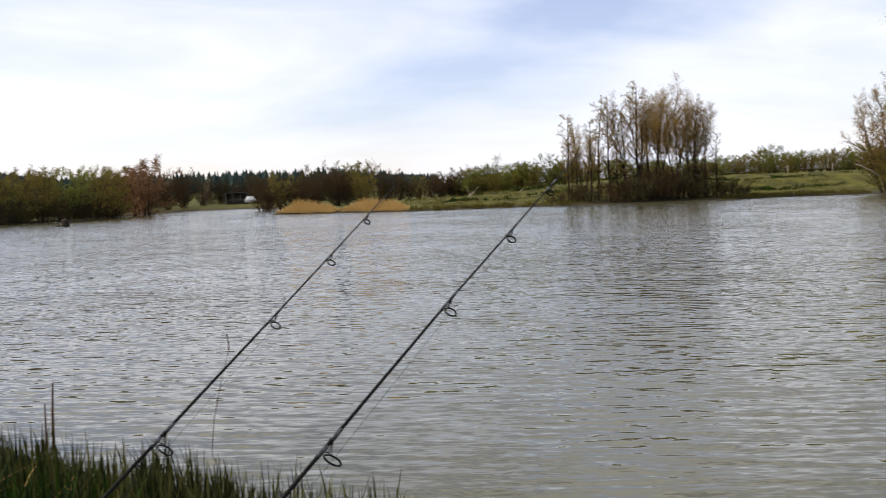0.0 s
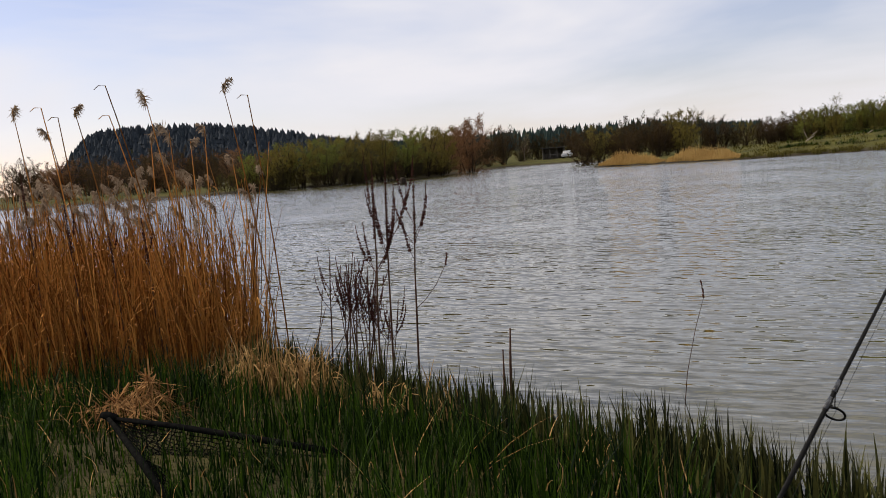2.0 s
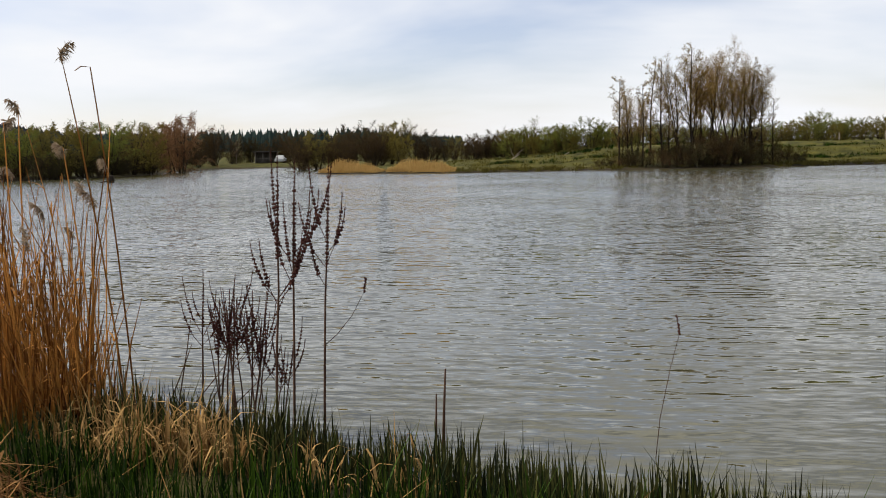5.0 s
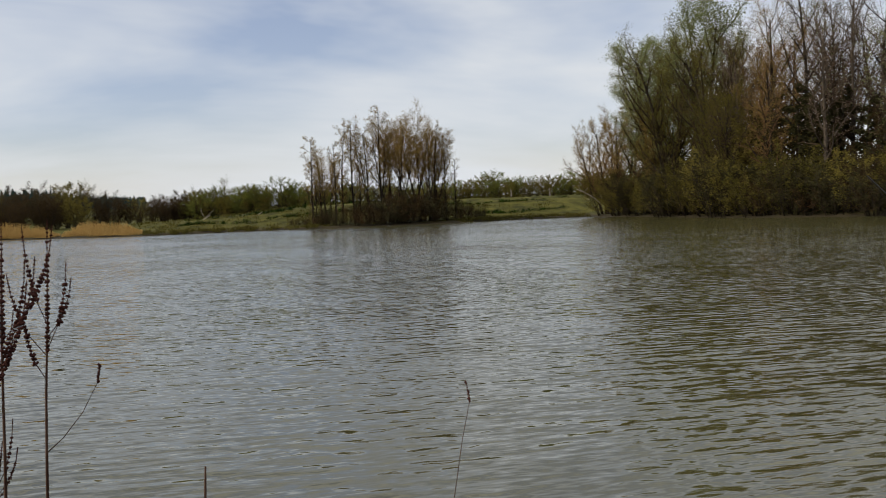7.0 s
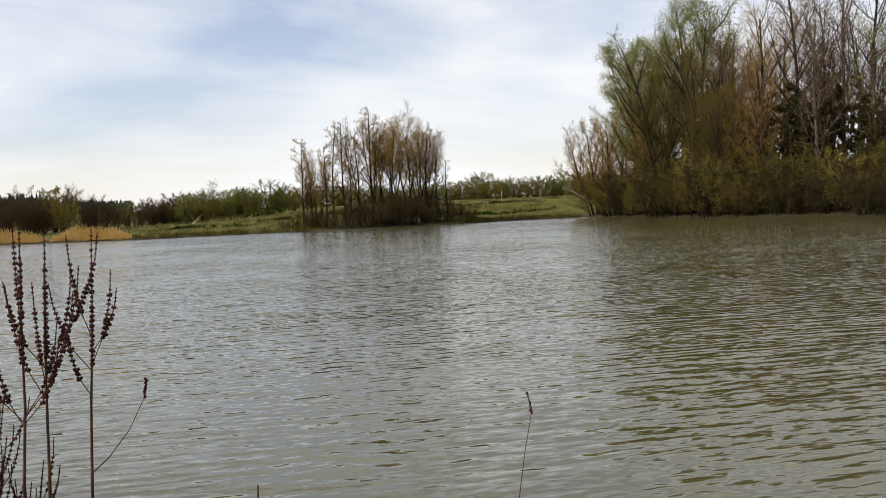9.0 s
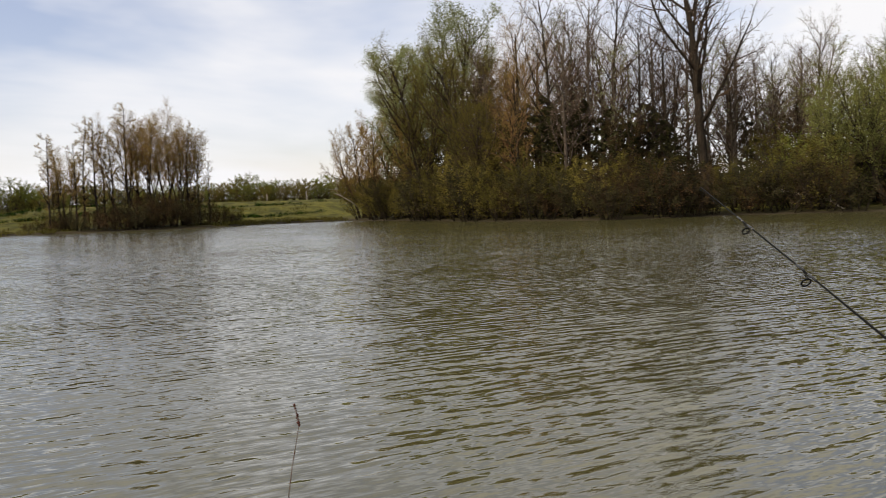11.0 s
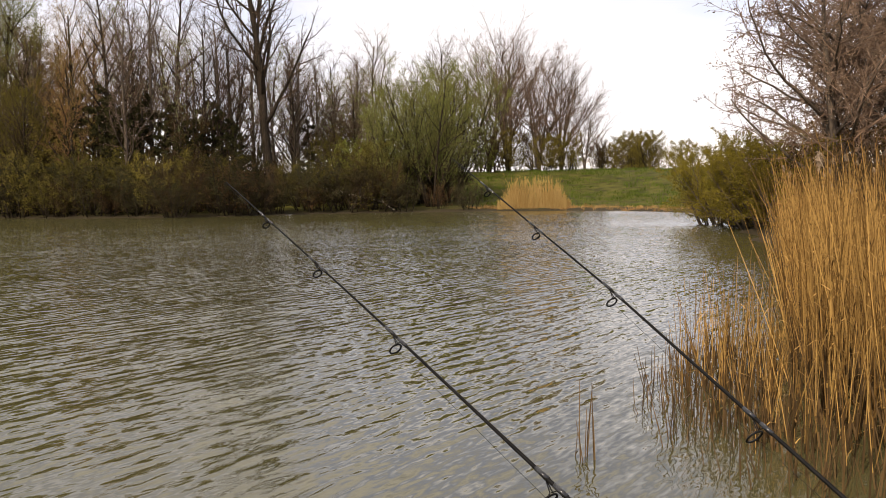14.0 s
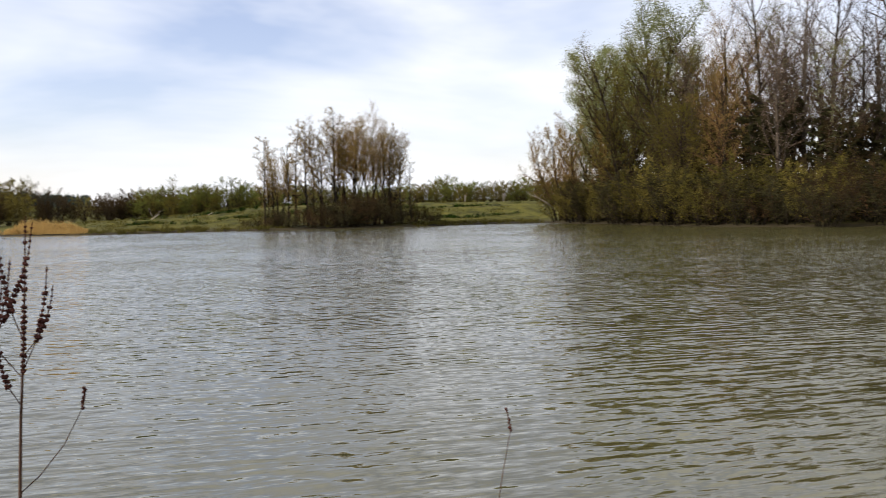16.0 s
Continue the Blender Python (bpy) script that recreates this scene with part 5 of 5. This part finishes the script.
bent_stem("dry_stem", "thin bent dry stem rising from the water", [(-1.70, 5.60, -0.1), (-1.67, 5.62, 0.2), (-1.62, 5.65, 0.45), (-1.575, 5.68, 0.62), (-1.59, 5.69, 0.71)], 0.0028, 5, 12)
bent_stem("drooping_stem", "side stem of loosestrife with a hanging seed head", [(-3.40, 5.57, 0.54), (-3.33, 5.58, 0.60), (-3.25, 5.60, 0.70), (-3.19, 5.63, 0.82), (-3.18, 5.64, 0.90)], 0.003, 6, 14)
bent_stem("reedmace_stub", "broken brown reedmace stem in the sedge", [(-2.78, 5.62, -0.1), (-2.77, 5.62, 0.2), (-2.76, 5.63, 0.42)], 0.012, 7, 0)
bent_stem("reedmace_stub", "broken brown reedmace stem in the sedge", [(-2.82, 5.60, -0.1), (-2.81, 5.60, 0.1), (-2.805, 5.60, 0.29)], 0.010, 8, 0)


for k, (x, y, dx, h) in enumerate([(-4.42, 5.62, 0.22, 0.52), (-4.36, 5.66, 0.34, 0.40), (-4.25, 5.7, 0.30, 0.46), (-4.3, 5.58, 0.12, 0.66), (-4.15, 5.62, 0.36, 0.34), (-4.05, 5.7, -0.1, 0.6)]):
    bent_stem("dead_stalk", "dark dead stalk leaning over the water", [(x, y, -0.1), (x + dx * 0.35, y, h * 0.35), (x + dx * 0.75, y + 0.02, h * 0.75), (x + dx, y + 0.02, h)], 0.005, 400 + k, 0)


# ---- fishing rods ----
def ring_soup(soup, c, normal, radius, wire):
    u = normal.orthogonal().normalized()
    w = normal.cross(u)
    n = 20
    pts = [c + (u * math.cos(6.2832 * k / n) + w * math.sin(6.2832 * k / n)) * radius for k in range(n + 1)]
    soup.tube(pts, [wire] * (n + 1), 6, False)


def fishing_rod(stations, butt, label):
    """A rod that bends a little from its tip through the stations of its rings down to its butt on the bank."""
    tip = Vector(stations[0])
    stops = [Vector(q) - tip for q in (*stations, butt)]
    root = tagged(new("fishing_rod"), label, "fishing rod", "fishing rods on the bank")
    root.location = tip
    grip_top = stops[-2].lerp(stops[-1], 0.62)
    blank = Soup()
    blank.tube(stops[:-1] + [grip_top], [0.0019, 0.0027, 0.0032, 0.0040, 0.0054, 0.0070][-len(stops):], 10)
    blank.object("blank", CARBON, root, smooth=True)
    grip = Soup()
    way = (stops[-1] - grip_top).normalized()
    grip.tube([grip_top, grip_top + way * 0.02, grip_top.lerp(stops[-1], 0.5), stops[-1] - way * 0.02, stops[-1]], [0.009, 0.0135, 0.0135, 0.0145, 0.012], 12)
    grip.object("grip", CARBON, root, smooth=True)
    top = Soup()
    way = (stops[1] - stops[0]).normalized()
    ring_soup(top, -UP * 0.007, way, 0.006, 0.0012)
    top.object("tip_ring", STEEL, root, smooth=True)
    thread = [-UP * 0.007]
    for k in range(1, len(stops) - 1):
        at, way = stops[k], (stops[k + 1] - stops[k]).normalized()
        side = way.cross(UP).normalized()
        down = side.cross(way).normalized()
        if down.z > 0:
            down = -down
        r = (0.0125, 0.015, 0.0185, 0.0245)[k - 1]
        c = at + down * (r * 1.9) + way * 0.012
        soup = Soup()
        ring_soup(soup, c, (way + down * 0.25).normalized(), r, 0.0030)
        ring = soup.object("ring", STEEL, root, smooth=True)
        foot = Soup()
        for o in (-0.35, 0.35):
            foot.tube([at - way * 0.022, c - down * r * 0.95 + side * r * o * 0.5, c - down * r * 0.8 + side * r * o], [0.0017, 0.0016, 0.0015], 5)
        foot.tube([at + way * 0.03, c - down * r * 0.98], [0.0017, 0.0015], 5)
        foot.object("ring_foot", STEEL, ring)
        thick = (0.0022, 0.0029, 0.0039, 0.0054)[k - 1]
        for o in (-0.055, 0.012):
            whip = Soup()
            whip.tube([at + way * o, at + way * (o + 0.045)], [thick + 0.0012, thick + 0.0014], 10)
            whip.object("whipping", VARNISH, root, smooth=True)
        thread.append(c)
    thread.append(grip_top - UP * 0.05)
    line = Soup()
    line.tube(thread, [0.0006] * len(thread), 4)
    line.object("line", STEEL, root)
    return root


def beyond(a, b, far):
    """The point that lies far metres past b on the way from a."""
    a, b = Vector(a), Vector(b)
    return tuple(b + (b - a).normalized() * far)


L1, L2, L3, L4 = (-0.296, 4.393, 1.438), (-0.36, 4.06, 1.293), (-0.444, 3.64, 1.109), (-0.572, 3.03, 0.838)
R1, R2, R3 = (0.413, 3.726, 1.385), (0.26, 3.326, 1.192), (0.039, 2.765, 0.899)
R0 = beyond(R2, R1, 0.366)
fishing_rod([beyond(L2, L1, 0.33), L1, L2, L3, L4], beyond(L3, L4, 1.62), "black carbon fishing rod leaning over the water")
fishing_rod([beyond(R2, R1, 0.67), R0, R1, R2, R3], beyond(R2, R3, 1.62), "black carbon fishing rod leaning over the water")


# ---- wood, car, shed and small things ----
def dead_branch(name, label, pts, radius, seed, twigs):
    rng = random.Random(seed)
    root = tagged(new(name), label, "dead wood")
    root.location = pts[0]
    ps = [Vector(p) - Vector(pts[0]) for p in pts]
    bole = Soup()
    bole.tube(ps, [radius * (1 - 0.75 * i / (len(ps) - 1)) for i in range(len(ps))], 8)
    bole.object("bole", WOOD_PALE, root, smooth=True)
    for k in range(twigs):
        i = rng.randrange(1, len(ps) - 1)
        d = (rand_dir(rng) + UP * 0.5).normalized() * rng.uniform(0.5, 1.4)
        stick = Soup()
        stick.tube([ps[i], ps[i] + d * 0.5 + rand_dir(rng) * 0.1, ps[i] + d], [radius * 0.35, radius * 0.25, radius * 0.1], 5)
        stick.object("branch", WOOD_PALE, root, smooth=True)
    return root


dead_branch("fallen_trunk", "pale fallen tree trunk lying into the water", [(38.4, 46.4, 1.6), (38.9, 45.2, 1.35), (39.4, 43.6, 1.05), (39.8, 42.0, 0.7), (39.9, 40.8, 0.05)], 0.16, 1, 5)
dead_branch("bare_branch", "pale dead branch sticking out of the bank", [(20.9, 75.0, 1.2), (20.3, 75.0, 1.7), (19.6, 75.1, 2.1), (19.0, 75.3, 2.4)], 0.07, 2, 3)
dead_branch("bare_branch", "pale dead branch lying on the meadow", [(-13.3, 84.9, 0.8), (-12.9, 84.8, 1.1), (-12.4, 84.8, 1.4)], 0.08, 3, 2)
dead_branch("bare_branch", "pale dead branch lying on the meadow", [(-8.6, 84.6, 0.8), (-8.3, 84.6, 1.15), (-7.8, 84.6, 1.5)], 0.08, 4, 1)


def rounded_box(sx, sy, sz, bevel):
    bm = bmesh.new()
    bmesh.ops.create_cube(bm, size=1)
    bmesh.ops.scale(bm, vec=(sx, sy, sz), verts=bm.verts)
    bmesh.ops.bevel(bm, geom=bm.edges[:], offset=bevel, segments=2, affect="EDGES", profile=0.5)
    return bm


def part(name, bm, mat, parent, at=(0, 0, 0), label=""):
    me = bpy.data.meshes.new(name)
    bm.to_mesh(me)
    bm.free()
    me.materials.append(mat)
    ob = new(name, me)
    ob.parent, ob.location = parent, at
    if label:
        ob["label"] = label
    return ob


WHITE = material("white_car_paint", (0.40, 0.41, 0.42), (0.48, 0.48, 0.48), 3, rough=0.8)
GLASS = material("dark_glass", (0.02, 0.025, 0.03), (0.04, 0.045, 0.05), 3, rough=0.1)
RUBBER = material("black_rubber", (0.015, 0.015, 0.015), (0.03, 0.03, 0.03), 9, rough=0.8)
PLANK = material("weathered_grey_boards", (0.07, 0.06, 0.05), (0.15, 0.135, 0.115), 5, stretch=(1, 1, 0.3))
ROOF = material("dark_roof_felt", (0.035, 0.033, 0.032), (0.07, 0.066, 0.062), 4)


def car(x, y, turn):
    root = tagged(new("parked_car"), "small white car parked on the far bank", "car")
    root.matrix_world = pose(x, y, lie(x, y), 0, 0, turn)
    part("body", rounded_box(1.7, 3.9, 0.55, 0.12), WHITE, root, (0, 0, 0.55))
    cabin = rounded_box(1.5, 2.2, 0.6, 0.14)
    for v in cabin.verts:
        if v.co.z > 0:
            v.co.x *= 0.84
            v.co.y *= 0.78
    part("cabin", cabin, WHITE, root, (0, 0.2, 1.08))
    part("windscreen", rounded_box(1.2, 0.03, 0.36, 0.01), GLASS, root, (0, -0.86, 1.1), "dark windscreen")
    for sx in (-1, 1):
        part("side_window", rounded_box(0.03, 1.5, 0.32, 0.01), GLASS, root, (sx * 0.70, 0.2, 1.12))
        part("headlight", rounded_box(0.3, 0.05, 0.14, 0.02), GLASS, root, (sx * 0.6, -1.94, 0.62))
        for sy in (-1.25, 1.25):
            w = bmesh.new()
            bmesh.ops.create_cone(w, cap_ends=True, segments=18, radius1=0.31, radius2=0.31, depth=0.2)
            bmesh.ops.rotate(w, verts=w.verts, matrix=Matrix.Rotation(radians(90), 3, "Y"))
            part("wheel", w, RUBBER, root, (sx * 0.78, sy, 0.31))


def shed(x, y, turn):
    root = tagged(new("boathouse"), "small weathered grey shed with open posts among the trees", "shed")
    root.matrix_world = pose(x, y, lie(x, y), 0, 0, turn)
    part("back_wall", rounded_box(4.2, 0.12, 2.0, 0.02), PLANK, root, (0, 1.2, 1.0))
    for sx in (-1, 1):
        part("side_wall", rounded_box(0.12, 2.3, 2.0, 0.02), PLANK, root, (sx * 2.04, 0, 1.0))
    for k in range(4):
        part("post", rounded_box(0.16, 0.16, 2.0, 0.02), PLANK, root, (-1.95 + 1.3 * k, -1.15, 1.0), "pale grey timber post")
    part("rail", rounded_box(4.0, 0.08, 0.14, 0.02), PLANK, root, (0, -1.15, 0.8))
    part("roof", rounded_box(4.8, 3.0, 0.14, 0.03), ROOF, root, (0, 0, 2.08), "dark felt roof")


def fence_post(x, y, tall):
    root = tagged(new("fence_post"), "short pale grey wooden post standing on the meadow", "post", "posts on the meadow")
    root.location = (x, y, lie(x, y))
    pole = Soup()
    pole.tube([Vector((0, 0, -0.2)), Vector((0.01, 0, tall * 0.5)), Vector((0.0, 0.01, tall * 0.97)), Vector((0, 0.01, tall))], [0.05, 0.048, 0.045, 0.035], 8)
    pole.object("pole", WOOD_PALE, root, smooth=True)


fence_post(17.7, 95.8, 0.8)
fence_post(21.7, 94.9, 0.8)
car(-64.0, 152.5, 196)
shed(-68.6, 157.0, 20)


def mooring_stump(x, y):
    root = tagged(new("mooring_stump"), "short dark wooden stump standing in the water", "stump")
    root.location = (x, y, 0)
    soup = Soup()
    soup.tube([Vector((0, 0, -0.6)), Vector((0.02, 0, 0.1)), Vector((0.0, 0.02, 0.42)), Vector((0.02, 0.02, 0.55))], [0.30, 0.29, 0.26, 0.18], 10)
    soup.object("stump", BARK_DARK, root, smooth=True)
    arm = Soup()
    arm.tube([Vector((-0.1, 0, 0.12)), Vector((-0.6, 0.05, 0.06)), Vector((-0.95, 0.05, 0.02))], [0.06, 0.05, 0.03], 6)
    arm.object("root_arm", BARK_DARK, root, smooth=True)


mooring_stump(-40.9, 62.6)


def net_frame():
    """A landing net folded in the grass: two arms, the block that joins them and the mesh that hangs between them."""
    root = tagged(new("landing_net"), "black landing net with slack mesh lying in the grass", "net")
    root.location = (-4.04, 3.64, 0.32)
    arms = ([(0, 0, 0), (0.30, -0.165, -0.01), (0.62, -0.34, -0.03), (1.10, -0.60, -0.08)], [(0, 0, 0), (0.40, 0.05, -0.02), (0.80, 0.12, -0.06), (1.30, 0.22, -0.12)])
    for pts in arms:
        soup = Soup()
        soup.tube([Vector(p) for p in pts], [0.011, 0.015, 0.017, 0.016], 8)
        soup.object("arm", NET, root, smooth=True)
    block = Soup()
    block.tube([Vector((-0.04, 0.0, 0.01)), Vector((0.0, 0, 0.012)), Vector((0.05, 0.01, 0.0))], [0.016, 0.022, 0.020], 8)
    block.object("spreader_block", NET, root, smooth=True)
    rng = random.Random(91)
    n, m = 34, 30

    def along_arm(pts, s):
        q = min(s * 3, 2.999)
        return Vector(pts[int(q)]).lerp(Vector(pts[int(q) + 1]), q - int(q))

    knots = []
    for i in range(n + 1):
        a, c = along_arm(arms[0], i / n), along_arm(arms[1], i / n)
        knots.append([a.lerp(c, j / m) - UP * (0.30 * math.sin(math.pi * j / m) ** 0.7 * min(1, i / n * 3) * 0.45) + rand_dir(rng) * 0.006 for j in range(m + 1)])
    mesh = Soup()
    for i in range(1, n + 1):
        for j in range(m + 1):
            if j < m:
                mesh.tube([knots[i][j], knots[i][j + 1]], [0.0026, 0.0026], 3, False)
            if i < n:
                mesh.tube([knots[i][j], knots[i + 1][j]], [0.0026, 0.0026], 3, False)
    mesh.object("mesh", NET, root, "slack black net mesh", kind="stuff")


net_frame()
